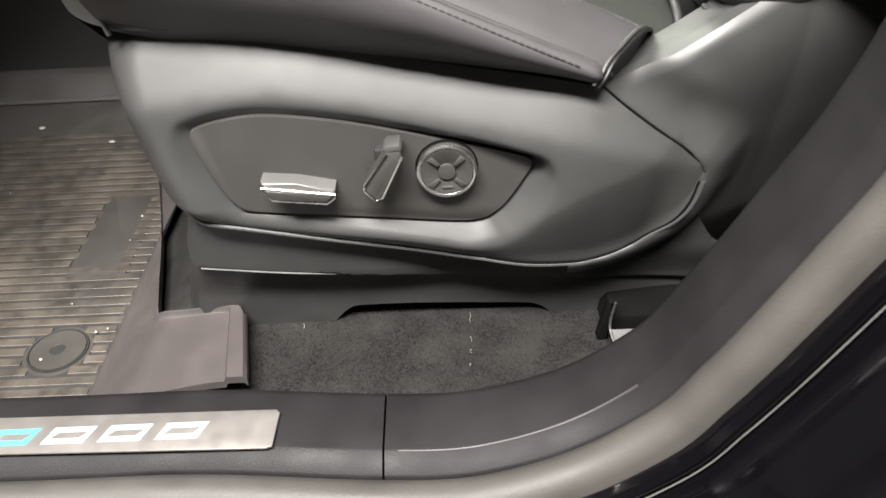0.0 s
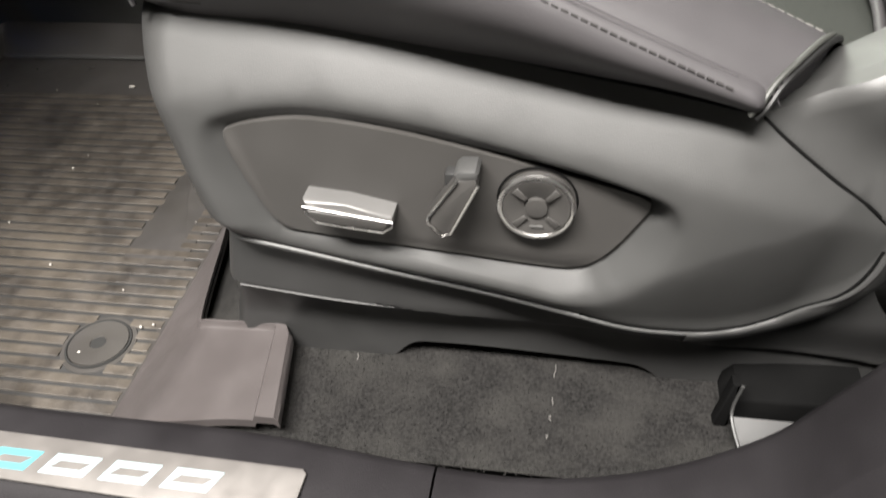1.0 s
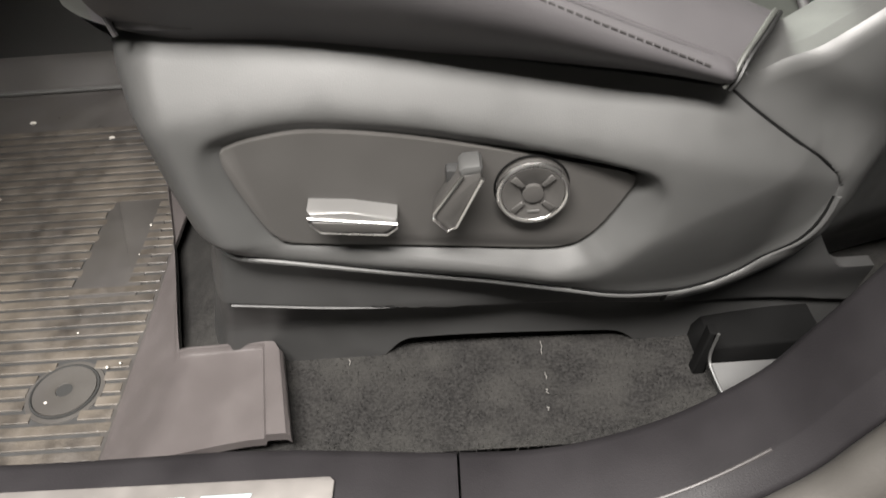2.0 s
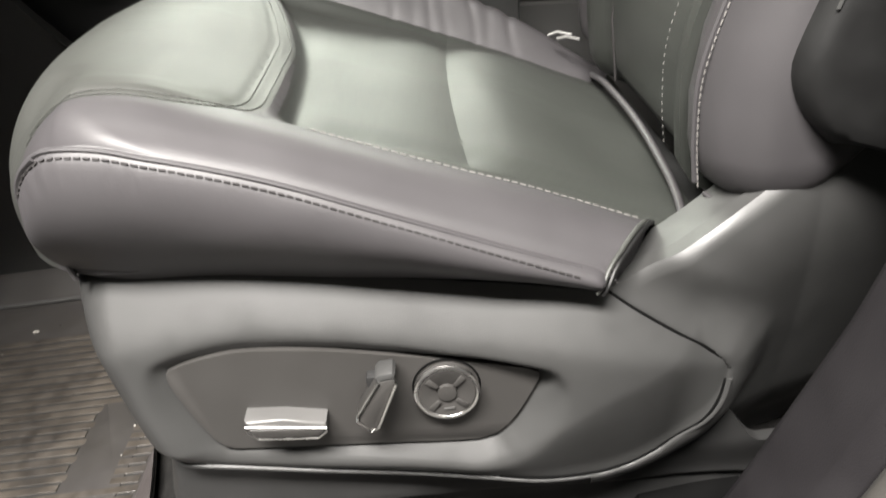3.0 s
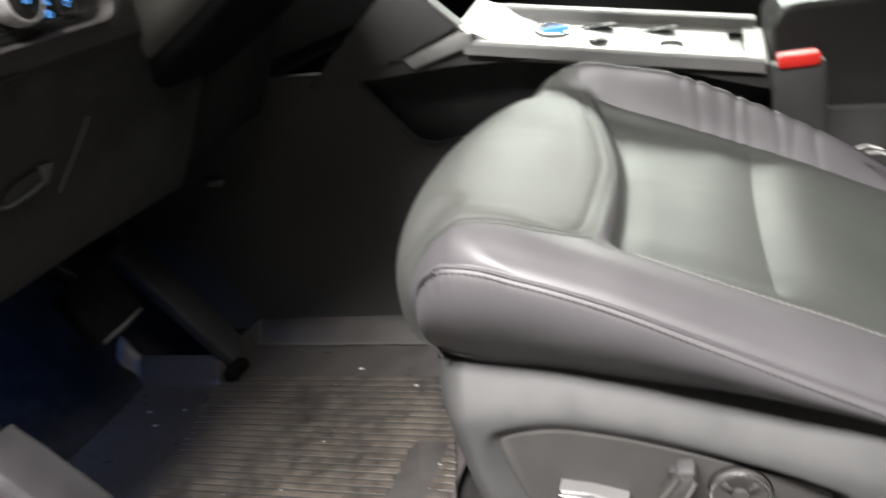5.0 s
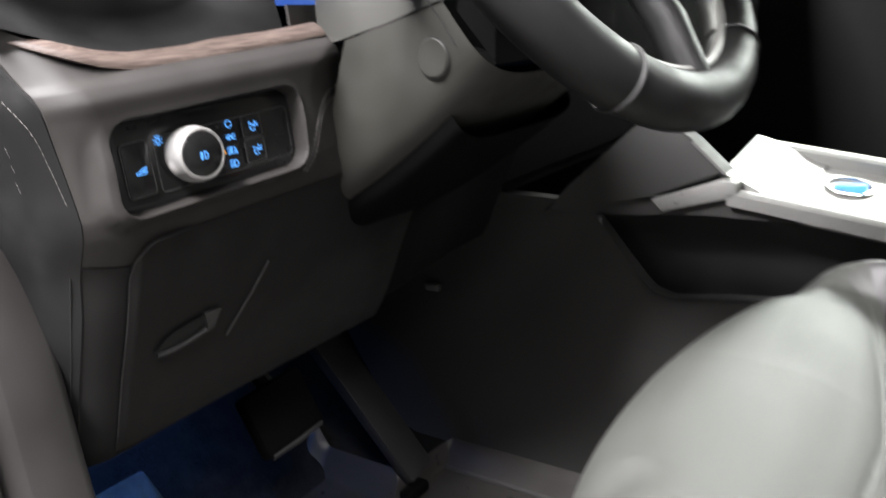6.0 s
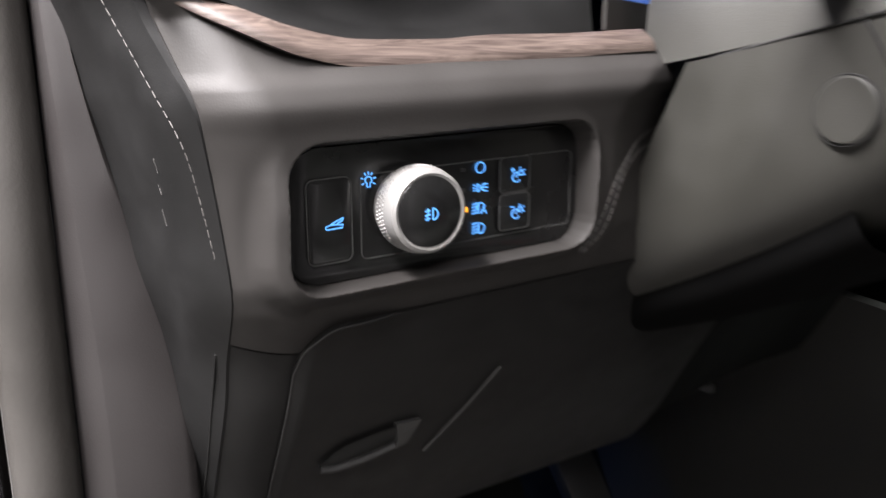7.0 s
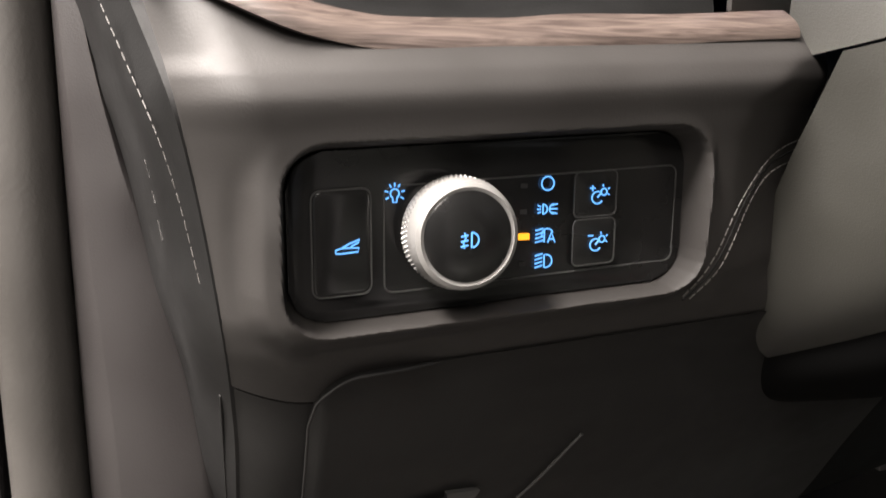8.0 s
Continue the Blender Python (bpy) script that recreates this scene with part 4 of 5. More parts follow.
def backrest(seat):
    lean = curve_at([(-0.02, 0.0), (0.0, 0.0), (0.06, -0.002), (0.09, 0.001), (0.14, 0.018), (0.25, 0.060), (0.6, 0.19)])

    def at(x, y, h):
        """h: height up the leaning backrest."""
        return (x + lean(h), y, 0.285 + h)
    # near bolster: closed loop in plan, swept up
    plan = [(0.437, 0.058), (0.445, 0.036), (0.462, 0.021), (0.485, 0.018), (0.515, 0.022), (0.545, 0.03), (0.600, 0.06), (0.60, 0.13), (0.50, 0.135), (0.462, 0.118), (0.445, 0.095), (0.437, 0.075)]

    def column(plan, mirror, hs, name, mat, label):
        loop = smooth_line([(a, b, 0) for a, b in plan], 4, closed=True)
        cx, cy = 0.51, 0.075

        def ring(k):
            h = hs[k]
            sh = 1 - 0.55 * max(0, 1 - h / 0.035) ** 2 if h >= 0 else 0.45
            pts = []
            for p in loop:
                x, y = cx + (p.x - cx) * sh, cy + (p.y - cy) * sh
                x, y, z = at(x, y, h)
                z += 0.036 * ease(0.485, 0.545, x) * max(0, 1 - h / 0.12)
                pts.append(Vector((x, y if not mirror else 2 * Y_MID - y, z - 0.012 * (1 - sh))))
            return pts
        return part(name, sweep(hs, ring), mat, seat, label)
    hs = [0.0, 0.004, 0.010, 0.018, 0.028, 0.042, 0.07, 0.11, 0.16, 0.24, 0.36, 0.5, 0.6]
    column(plan, False, hs, "backrest_bolster", M_LEATHER, "black leather backrest bolster")
    column(plan, True, hs, "backrest_bolster", M_LEATHER, "black leather backrest bolster")

    def mid(u, v):
        y, h = 0.095 + 0.29 * u, -0.015 + 0.6 * v
        x, y, z = at(0.452 - 0.014 * ease(0.10, 0.135, abs(y - Y_MID)), y, h)
        return (x + 0.03 * max(0, 1 - (h + 0.015) / 0.03) ** 2, y, z)
    part("backrest_panel", sheet(36, 40, mid, (0.05, 0, 0)), M_PERFORATED, seat, "dark leather backrest centre panel")
    seam = smooth_line([at(0.4375, 0.060, h) for h in [0.018, 0.05, 0.09, 0.14, 0.2, 0.3, 0.45]], 6)
    part("backrest_piping", tube([(p.x - 0.001, p.y, p.z) for p in seam], 0.0022, 7), M_LEATHER, seat)
    part("backrest_stitching", stitches([(p.x - 0.0012, p.y - 0.0055, p.z) for p in seam], 0.0048, 0.0030, 0.00055), M_THREAD, seat, "pale grey contrast stitching")
    part("backrest_stitching", stitches([(p.x + 0.0002, p.y + 0.072, p.z) for p in seam], 0.0056, 0.0024, 0.00034), M_THREAD, seat, "pale grey contrast stitching")

    def shellf(u, v):
        h = 0.052 + 0.55 * v
        s = 0.24 * u
        front = 0.468 + 0.030 * max(0, 1 - v / 0.10) ** 2 - 0.004 * v
        x, y, z = at(front + s, 0.016, h)
        z -= 0.012 * ease(0.0, 0.2, u) * (1 - v)
        edge = min(1, min(s / 0.012, v * 0.55 / 0.012))
        return (x, y - 0.010 * math.sqrt(max(0, 1 - (1 - edge) ** 2)) - 0.006 * math.sin(math.pi * min(1, u * 1.6)), z)
    part("shell_rim", tube([Vector(shellf(0.02, 0.14 + 0.0107 * k)) + Vector((0, -0.0008, 0)) for k in range(80)], 0.0011, 6), M_TRIM, seat)
    hem = smooth_line([(0.442, 0.060, 0.294), (0.452, 0.034, 0.2905), (0.472, 0.024, 0.2925), (0.486, 0.024, 0.299)], 6)
    part("hem_piping", tube(hem, 0.0016, 7), M_LEATHER, seat)
    part("panel_seam", tube([at(0.4515, 0.335, h) for h in (0.0, 0.06, 0.12, 0.2, 0.3, 0.4)], 0.0014, 6), M_THREAD_DARK, seat)
    part("backrest_shell", sheet(48, 80, shellf, (0, 0.02, 0)), M_KNEE, seat, "black plastic backrest side shell")


def buckle(seat):
    th = thing("belt_buckle", (0.40, 0.52, 0.30), "black seat belt buckle with a red release button", "belt buckle")
    part("buckle_body", block(0.328, 0.525, 0.285, 0.387, 0.553, 0.392, 0.006), M_TRIM, th)
    part("release_button", block(0.334, 0.520, 0.386, 0.380, 0.548, 0.402, 0.004), M_RED, th, "bright red release button")
    part("stalk", block(0.336, 0.53, 0.043, 0.380, 0.55, 0.287, 0.004), M_SKIRT, th)


def passenger_seat():
    th = thing("passenger_seat", (0.25, 1.15, 0.04), "black leather passenger seat beyond the console", "car seat")

    def cushion_f(u, v):
        w = math.pi * v
        y = 1.14 - 0.25 * math.copysign(abs(math.cos(w)) ** 0.6, math.cos(w))
        x = -0.02 + 0.50 * u
        return (x, y, 0.20 + (0.20 - 0.14 * u + 0.02 * math.sin(math.pi * u)) * abs(math.sin(w)) ** 0.45 * min(1, u * 8 + 0.35))
    part("cushion", sheet(30, 40, cushion_f), M_LEATHER, th)
    part("base", block(0.03, 0.93, 0.043, 0.46, 1.36, 0.22, 0.015), M_TRIM_DARK, th)

    def back_f(u, v):
        w = math.pi * v
        h = 0.6 * u
        return (0.47 + 0.32 * h - 0.06 * abs(math.sin(w)) ** 0.5, 1.14 - 0.25 * math.copysign(abs(math.cos(w)) ** 0.7, math.cos(w)), 0.27 + h)
    part("backrest", sheet(30, 40, back_f, (0.08, 0, 0)), M_LEATHER, th)


def drivers_seat():
    seat = thing("car_seat", (0.25, 0.24, 0.043), "black leather power driver's seat with grey plastic side cover", "car seat")
    side_shield(seat)
    valance(seat)
    rear_cover(seat)
    cushion(seat)
    backrest(seat)
    # End cover in near-black, standing for the dark void beside the post
    part("track_foot", prism([(0.384, 0.030), (0.387, 0.054), (0.393, 0.061), (0.47, 0.063), (0.48, 0.030)], 0.055, "y", 0.004, 0.003, 3), M_VOID, seat, "seat track end cover, dark void put into its black")
    part("track_post", prism([(0.3785, 0.040), (0.3850, 0.084), (0.3900, 0.084), (0.3865, 0.060), (0.3885, 0.040)], 0.010, "y", -0.004, 0.002, 3), M_VOID, seat, "black upright edge of the track cover")
    # Paler line paints the highlight on the post and its foot
    part("track_glint", tube(smooth_line([(0.3905, -0.0046, 0.084), (0.3880, -0.0050, 0.062), (0.3890, -0.0150, 0.0545), (0.3945, -0.0380, 0.0470)], 5), 0.0011, 6), M_TRIM, seat, "pale line for the highlight on the track cover edge")
    part("track_ramp", sheet(10, 6, lambda u, v: (0.3885 + 0.006 * v + 0.080 * u, -0.006 - 0.032 * v, 0.0560 - 0.011 * v - 0.004 * math.sin(math.pi * v)), (0, 0, -0.004)), M_SKIRT, seat, "paler sloping side of the track cover")
    part("seat_base", block(0.06, 0.05, 0.043, 0.46, 0.44, 0.24, 0.01), M_TRIM_DARK, seat)
    buckle(seat)

# ---- floor mat ----
def mat_height(x, y):
    return 0.0045 + 0.042 * ease(-0.060, 0.020, x) + 0.014 * ease(0.0, 0.09, x) + 0.018 * ease(0.30, 0.55, y)


def floor_mat():
    th = thing("floor_mat", (-0.25, 0.2, 0.0), "wet black rubber floor mat with ribs and dirt", "floor mat")

    def side(y):
        """The edge of the mat beside the seat."""
        return 0.007 if y < 0.044 else 0.007 - 0.32 * (y - 0.044)

    def body(u, v):
        v = v * v * 0.3 + v * 0.7
        far = 0.545
        y = -0.044 + (far + 0.044) * v
        x = -0.70 + (side(y) + 0.70) * u
        far = 0.545 - 0.105 * ease(-0.49, -0.51, x)
        y = -0.044 + (far + 0.044) * v
        z = mat_height(x, y)
        z += 0.036 * ease(far - 0.035, far, y)
        z += 0.040 * ease(-0.665, -0.70, x)
        return (x, y, z)
    part("mat_sheet", sheet(140, 100, body, (0, 0, -0.004)), M_MAT_BASE, th)

    def border(u, v):
        y = -0.047 + 0.547 * v
        x = -0.0485 + (side(y) + 0.0485) * u
        return (x, y, mat_height(x, y) + 0.0010 + 0.0012 * ease(0.0, 0.08, u) + 0.0045 * ease(0.90, 0.97, u) * ease(0.044, 0.05, y))
    bead = [(-0.485 + 0.335 * k / 20, 0.512, mat_height(-0.485 + 0.335 * k / 20, 0.512) + 0.0045) for k in range(21)]
    part("mat_bead", tube(bead, 0.0030, 8), M_CONSOLE, th, "pale bead along the turned-up edge of the mat")
    part("mat_border", sheet(30, 80, border, (0, 0, -0.004)), M_FLAP, th, "smooth rubber border of the mat")

    def flap(u, v):
        x = 0.005 + (0.084 + 0.016 * (1 - v)) * u
        y = -0.050 + (0.095 - 0.014 * u) * v
        # rounded outer corner
        c = max(0, u - 0.93) / 0.07 * max(0, v - 0.90) / 0.10
        rim = max(ease(0.825, 0.845, u), ease(0.945, 0.962, v) * ease(0.01, 0.03, u))
        fold = max(ease(0.97, 1.0, u), ease(0.988, 1.0, v))
        return (x - 0.003 * c, y - 0.003 * c, mat_height(x, y) + 0.0022 + 0.0046 * rim - 0.0035 * fold)
    part("mat_flap", sheet(80, 80, flap, (0, 0, -0.007)), M_FLAP, th, "smooth rubber flap beside the seat")
    # Dark sheet under the ribs: groove shade is put into its colour
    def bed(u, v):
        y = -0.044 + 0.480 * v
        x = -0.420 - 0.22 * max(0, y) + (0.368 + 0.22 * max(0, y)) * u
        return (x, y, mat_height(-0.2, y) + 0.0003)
    part("groove_shade", sheet(30, 30, bed), M_SKIRT, th, "dark sheet for the shade in the grooves between the ribs")
    rng = random.Random(5)
    bm = prism([(-0.0046, 0), (-0.0045, 0.0014), (-0.0040, 0.0018), (0.0040, 0.0018), (0.0045, 0.0014), (0.0046, 0)], 1.0, "x", 0.0)
    me = bpy.data.meshes.new("rib")
    bm.to_mesh(me)
    bm.free()
    me.materials.append(M_RUBBER_MAT)
    for k in range(38):
        y = -0.040 + 0.0127 * k
        end = -0.049 - (0.004 if k % 2 else 0)
        spans = [(-0.425 - 0.22 * max(0, y) + 0.006 * rng.random(), end)]
        if abs(y - 0.048) < 0.029:
            half = math.sqrt(0.031 ** 2 - (y - 0.048) ** 2)
            spans = [(spans[0][0], -0.098 - half), (-0.098 + half, end)]
        elif 0.165 < y < 0.30:
            spans = [(spans[0][0], -0.130 - (0.004 if k % 2 else 0)), (-0.082, end)]
        for a, b in spans:
            ob = new("rib", me)
            ob.parent = th
            ob.matrix_parent_inverse = th.matrix_basis.inverted()
            ob.matrix_basis = Matrix.LocRotScale((a, y, mat_height(-0.2, y) - 0.0002), None, (b - a, 1, 1))
    part("mat_patch", prism(rounded(-0.1325, 0.153, -0.070, 0.300, 0.006), 0.0018, "z", 0.0042, 0.0006), M_MAT_BASE, th, "smooth patch in the mat")
    ring = [(-0.098 + 0.0262 * math.cos(w), 0.048 + 0.0262 * math.sin(w), 0.0064) for w in [2 * math.pi * k / 40 for k in range(40)]]
    part("fastener_ring", tube(ring, 0.0012, 6, closed=True), M_SHADE, th)
    ob = part("fastener", turned((0, 0, 0), [(0.0312, -0.0002), (0.0308, 0.0006), (0.0280, 0.0008), (0.0245, 0.0008), (0.0245, 0.0022), (0.007, 0.0028), (0.006, 0.0012), (0.001, 0.001)], "y"), M_MAT_BASE, th, "round rubber mat fastener")
    ob.matrix_basis = pose(-0.098, 0.048, 0.0052, 90, 0, 0)
    ob = part("fastener_hole", turned((0, 0, 0), [(0.0065, 0), (0.0065, 0.0005), (0.001, 0.0006)], "y"), M_SHADE, th)
    ob.matrix_basis = pose(-0.098, 0.048, 0.0068, 90, 0, 0)


def crumbs():
    rng = random.Random(8)
    bm = bmesh.new()
    for _ in range(28):
        x, y = rng.uniform(-0.46, -0.06), rng.uniform(-0.03, 0.46)
        s = rng.uniform(0.0006, 0.0018)
        bmesh.ops.create_icosphere(bm, subdivisions=1, radius=s, matrix=Matrix.Translation((x, y, mat_height(x, y) + (0.0030 if y < 0.43 and x > -0.40 else 0.0006))))
    for x, y, s in ((-0.597, 0.343, 0.0030), (-0.563, 0.312, 0.0034), (-0.534, 0.350, 0.0028), (-0.27, 0.451, 0.0034), (-0.166, 0.413, 0.0030)):
        bmesh.ops.create_icosphere(bm, subdivisions=1, radius=s, matrix=Matrix.Translation((x, y, mat_height(x, y) + 0.002)) @ Matrix.Diagonal((1.4, 0.9, 0.5, 1)))
    ob = part("grit", bm, M_GRIT)
    tagged(ob, "pale grit scattered on the rubber mat", "dirt", kind="stuff")


def lint():
    """Pale threads caught in the carpet."""
    rng = random.Random(12)
    for x, y, h in ((0.136, 0.026, 0.006), (0.277, 0.028, 0.012), (0.277, 0.002, 0.006), (0.276, -0.012, 0.004), (0.275, -0.027, 0.003)):
        line = [(x + rng.uniform(-1, 1) * 0.001, y + h * (k / 4 - 0.5), 0.0445 + 0.0012 * math.sin(math.pi * k / 4)) for k in range(5)]
        ob = part("thread", tube(line, 0.0003, 5), M_THREAD)
        tagged(ob, "short pale thread caught in the carpet", "thread", group="threads in the carpet")


# ---- dashboard ----
def tilt_z(y):
    return 0.045 * (y - 0.025)


FASCIA = curve_at([(0.36, -0.36), (0.40, -0.325), (0.47, -0.283), (0.525, -0.250), (0.555, -0.2345), (0.573, -0.2200), (0.585, -0.2102), (0.597, -0.2046), (0.615, -0.2032), (0.64, -0.201), (0.655, -0.1985), (0.664, -0.197), (0.672, -0.200), (0.680, -0.208), (0.70, -0.222)])


def bezel_outline():
    pts = []
    for a, b in rounded(-0.0510, 0.5937, 0.0950, 0.6490, 0.012):
        pts.append((a, b + tilt_z(a)))
    return pts


BEZEL = bezel_outline()


FOLD = curve_at([(0.57, 0.112), (0.61, 0.111), (0.645, 0.111), (0.660, 0.114), (0.667, 0.123), (0.675, 0.131), (0.684, 0.142), (0.70, 0.155)])
DASH_EDGE = curve_at([(0.36, -0.066), (0.523, -0.067), (0.553, -0.0685), (0.59, -0.072), (0.652, -0.081), (0.692, -0.0935), (0.78, -0.125)])


def fascia_x(y, z):
    zz = z - tilt_z(y)
    x = FASCIA(zz)
    # rounded end towards the door
    e = max(0, 1 - (y - DASH_EDGE(z)) / 0.026)
    x -= 0.017 * e * e
    # flank towards the column
    x -= 0.05 * ease(0.150, 0.20, y) * ease(0.55, 0.62, z)
    q = y - FOLD(z)
    x -= 0.34 * 0.5 * (q + math.sqrt(q * q + 0.004 ** 2)) * ease(0.575, 0.60, z)
    if not (-0.075 < y < 0.12 and 0.57 < z < 0.68):
        return x
    # raised lip at the sides and foot of the switch panel; the top rolls straight in
    d = outline_gap(BEZEL, y, z)
    if d < 0.024:
        lip = 0.0050 * (1 - 0.95 * ease(0.622, 0.656, zz))
        left = ease(-0.040, -0.054, y)
        x += lip * ((1 - left) * ease(0.0110 - 0.0030 * ease(0.07, 0.09, y), 0.0030, d) + left * math.exp(-((max(d, 0.0075) - 0.0075) / 0.0050) ** 2))
        x -= 0.0014 * left * (1 - ease(0.625, 0.650, zz)) * math.exp(-((d - 0.0150) / 0.004) ** 2)
    if d < 0.0032:
        x += (-0.2135 - x) * (1 - ease(0.0, 0.0032, d))
    return x


def dashboard():
    dash = thing("dashboard", (-0.25, 0.2, 0.4), "dark soft-skinned dashboard with wood trim and switch bezel", "dashboard")

    low = curve_at([(-0.100, 0.709), (-0.089, 0.7025), (-0.068, 0.691), (-0.041, 0.6805), (-0.015, 0.677), (0.013, 0.677), (0.05, 0.680), (0.089, 0.6825), (0.139, 0.686), (0.16, 0.687)])
    high = curve_at([(-0.100, 0.7115), (-0.089, 0.708), (-0.068, 0.701), (-0.041, 0.692), (-0.015, 0.6885), (0.023, 0.6895), (0.05, 0.692), (0.089, 0.6935), (0.139, 0.697), (0.16, 0.698)])

    def f(u, v):
        # finer rows round the switch panel
        u = 0.70 * u / 0.86 if u < 0.86 else 0.70 + 0.30 * (u - 0.86) / 0.14
        v = 0.60 * v / 0.25 if v < 0.25 else 0.60 + 0.32 * (v - 0.25) / 0.68 if v < 0.93 else 0.92 + 0.08 * (v - 0.93) / 0.07
        z = 0.385 + 0.312 * v
        y = DASH_EDGE(z) + (0.20 - DASH_EDGE(z)) * u
        z = 0.385 + tilt_z(y)
        z += (low(y) + 0.006 - z) * v
        return (fascia_x(y, z), y, z)
    # Below the cut the fascia is darker: its downward face's shade is painted
    cut = 0.237
    part("fascia", sheet(330, 230, lambda u, v: f(u, cut + (1 - cut) * v), (-0.02, 0, 0)), M_DASH, dash, "dark grey soft-skinned fascia round the switches")
    part("lower_fascia", sheet(120, 60, lambda u, v: Vector(f(u, (cut - 0.0015) * v)) - Vector((0.0008, 0, 0)), (-0.02, 0, 0)), M_COVER, dash, "lower fascia, shade of its downward face in the colour")
    # lower cover with the bonnet release
    def cover(u, v):
        y = -0.042 + 0.31 * u
        k = min(1, max(0, 1 - (y + 0.042) / 0.016))
        top = 0.571 - 0.024 * (1 - math.sqrt(1 - k * k)) + tilt_z(y)
        z = 0.392 + (top - 0.392) * v
        lift = 0.0035 * min(1, u * 60) * (1 - ease(0.86, 0.99, v) * ease(-0.02, 0.01, y))
        return (fascia_x(max(y, -0.05), z) + 0.0015 + lift, y, z)
    part("knee_cover", sheet(170, 70, cover, (-0.01, 0, 0)), M_COVER, dash, "dark lower knee cover")
    # Slightly paler line paints the highlight along the cover's left and top edge
    rim = [cover(0.0, 0.1 + 0.06 * k) for k in range(16)] + [cover(0.006 * k, 1.0) for k in range(1, 24)]
    part("cover_edge_glint", tube([(x, y, z) for x, y, z in rim], 0.0006, 6), M_TRIM_DARK, dash)
    def knee(u, v):
        y = 0.269 + 0.23 * u
        z = 0.398 + 0.165 * v + tilt_z(y)
        return (FASCIA(z - tilt_z(y)) - 0.003 - 0.02 * ease(0.25, 0.45, y), y, z)
    # Near-black sheet stands for the shade under the column
    part("knee_panel", sheet(30, 20, knee, (-0.01, 0, 0)), M_VOID, dash, "near-black panel, shade under the column in its colour")
    # bonnet release: pocket with a pull
    def on(y, z, out=0.0):
        return Vector((fascia_x(y, z) + 0.007 + out, y, z))
    pocket = [on(-0.019, 0.4765, 0.001), on(-0.014, 0.4845, 0.001), on(-0.006, 0.489, 0.001), on(0.008, 0.4915, 0.001), on(0.021, 0.493, 0.001), on(0.024, 0.482, 0.001), on(0.0, 0.4765, 0.001)]
    bm = bmesh.new()
    bm.faces.new([bm.verts.new(p) for p in pocket])
    part("release_pocket", bm, M_SHADE, dash, smooth=False)
    pull = part("bonnet_release", tube(smooth_line([on(-0.019, 0.4745, 0.0015), on(-0.010, 0.4735, 0.003), on(0.008, 0.476, 0.004), on(0.022, 0.480, 0.004)], 5), 0.0022, 8), M_TRIM_DARK, dash, "dark bonnet release pull")
    tab = [on(0.020, 0.495, 0.0015), on(0.036, 0.4935, 0.0015), on(0.030, 0.479, 0.0045), on(0.023, 0.4775, 0.0055), on(0.0225, 0.485, 0.0045)]
    bm = bmesh.new()
    lid = [bm.verts.new(p) for p in tab]
    foot = [bm.verts.new(p + Vector((-0.008, 0, 0))) for p in tab]
    bm.faces.new(lid)
    for k in range(5):
        bm.faces.new((lid[k], lid[(k + 1) % 5], foot[(k + 1) % 5], foot[k]))
    part("pull_tab", bm, M_TRIM, pull, smooth=False)
    part("cover_slit", tube([on(0.078, 0.520, 0.0), on(0.066, 0.494, 0.0), on(0.048, 0.463, 0.0)], 0.0008, 6), M_TRIM, dash)
    # wood strip
    def strip(u, v):
        y = -0.094 + 0.234 * u
        z = low(y) + (high(y) - low(y)) * v
        e = max(0, 1 - (y + 0.094) / 0.05)
        return (-0.2075 - 0.010 * v + 0.003 * math.sin(math.pi * v) - 0.03 * e * e, y, z)
    part("wood_strip", sheet(70, 8, strip, (-0.006, 0, 0)), M_WOOD, dash, "open grain brown wood trim strip")

    # shelf above the wood: dark vent bay
    def bay(u, v):
        y = -0.10 + 0.212 * u
        z = high(min(y, 0.16)) + 0.10 * v
        return (-0.222 - 0.05 * math.sin(math.pi * min(1, v * 1.1)) * (1 - 0.9 * ease(0.02, 0.12, y)), y, z)
    part("vent_bay", sheet(40, 30, bay, (-0.01, 0, 0)), M_KNEE, dash, "black air vent bay")
    part("vent_trim", tube(smooth_line([(-0.222, -0.055, 0.737), (-0.216, -0.03, 0.729), (-0.214, 0.01, 0.728), (-0.216, 0.045, 0.733)], 6), 0.0016, 8), M_CHROME, dash, "thin chrome vent line")
    part("upper_dash", block(-0.75, -0.09, 0.79, -0.235, 1.55, 0.86, 0.02), M_DASH, dash)
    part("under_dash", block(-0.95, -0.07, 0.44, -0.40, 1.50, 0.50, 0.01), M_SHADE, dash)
    # Near-black mass fills the unlit inside of the dash
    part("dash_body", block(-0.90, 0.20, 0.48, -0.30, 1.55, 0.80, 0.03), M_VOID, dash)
    # double seam beside the bezel
    seams = (((0.154, 0.649), (0.138, 0.645), (0.128, 0.639), (0.118, 0.628), (0.112, 0.618), (0.107, 0.607), (0.096, 0.588)),
             ((0.153, 0.641), (0.139, 0.638), (0.130, 0.634), (0.122, 0.625), (0.117, 0.615), (0.110, 0.602), (0.100, 0.587)))
    for row in seams:
        line = smooth_line([(0, y, z) for y, z in row], 6)
        part("seam_stitching", stitches([(fascia_x(p.y, p.z) + 0.0004, p.y, p.z) for p in line], 0.0040, 0.0030, 0.0003), M_THREAD, dash, "pale double stitching")
    groove = smooth_line([(0, 0.5 * (a[0] + b[0]), 0.5 * (a[1] + b[1])) for a, b in zip(*seams)], 6)
    part("seam_groove", tube([(fascia_x(p.y, p.z) + 0.0001, p.y, p.z) for p in groove], 0.0005, 6), M_SHADE, dash)
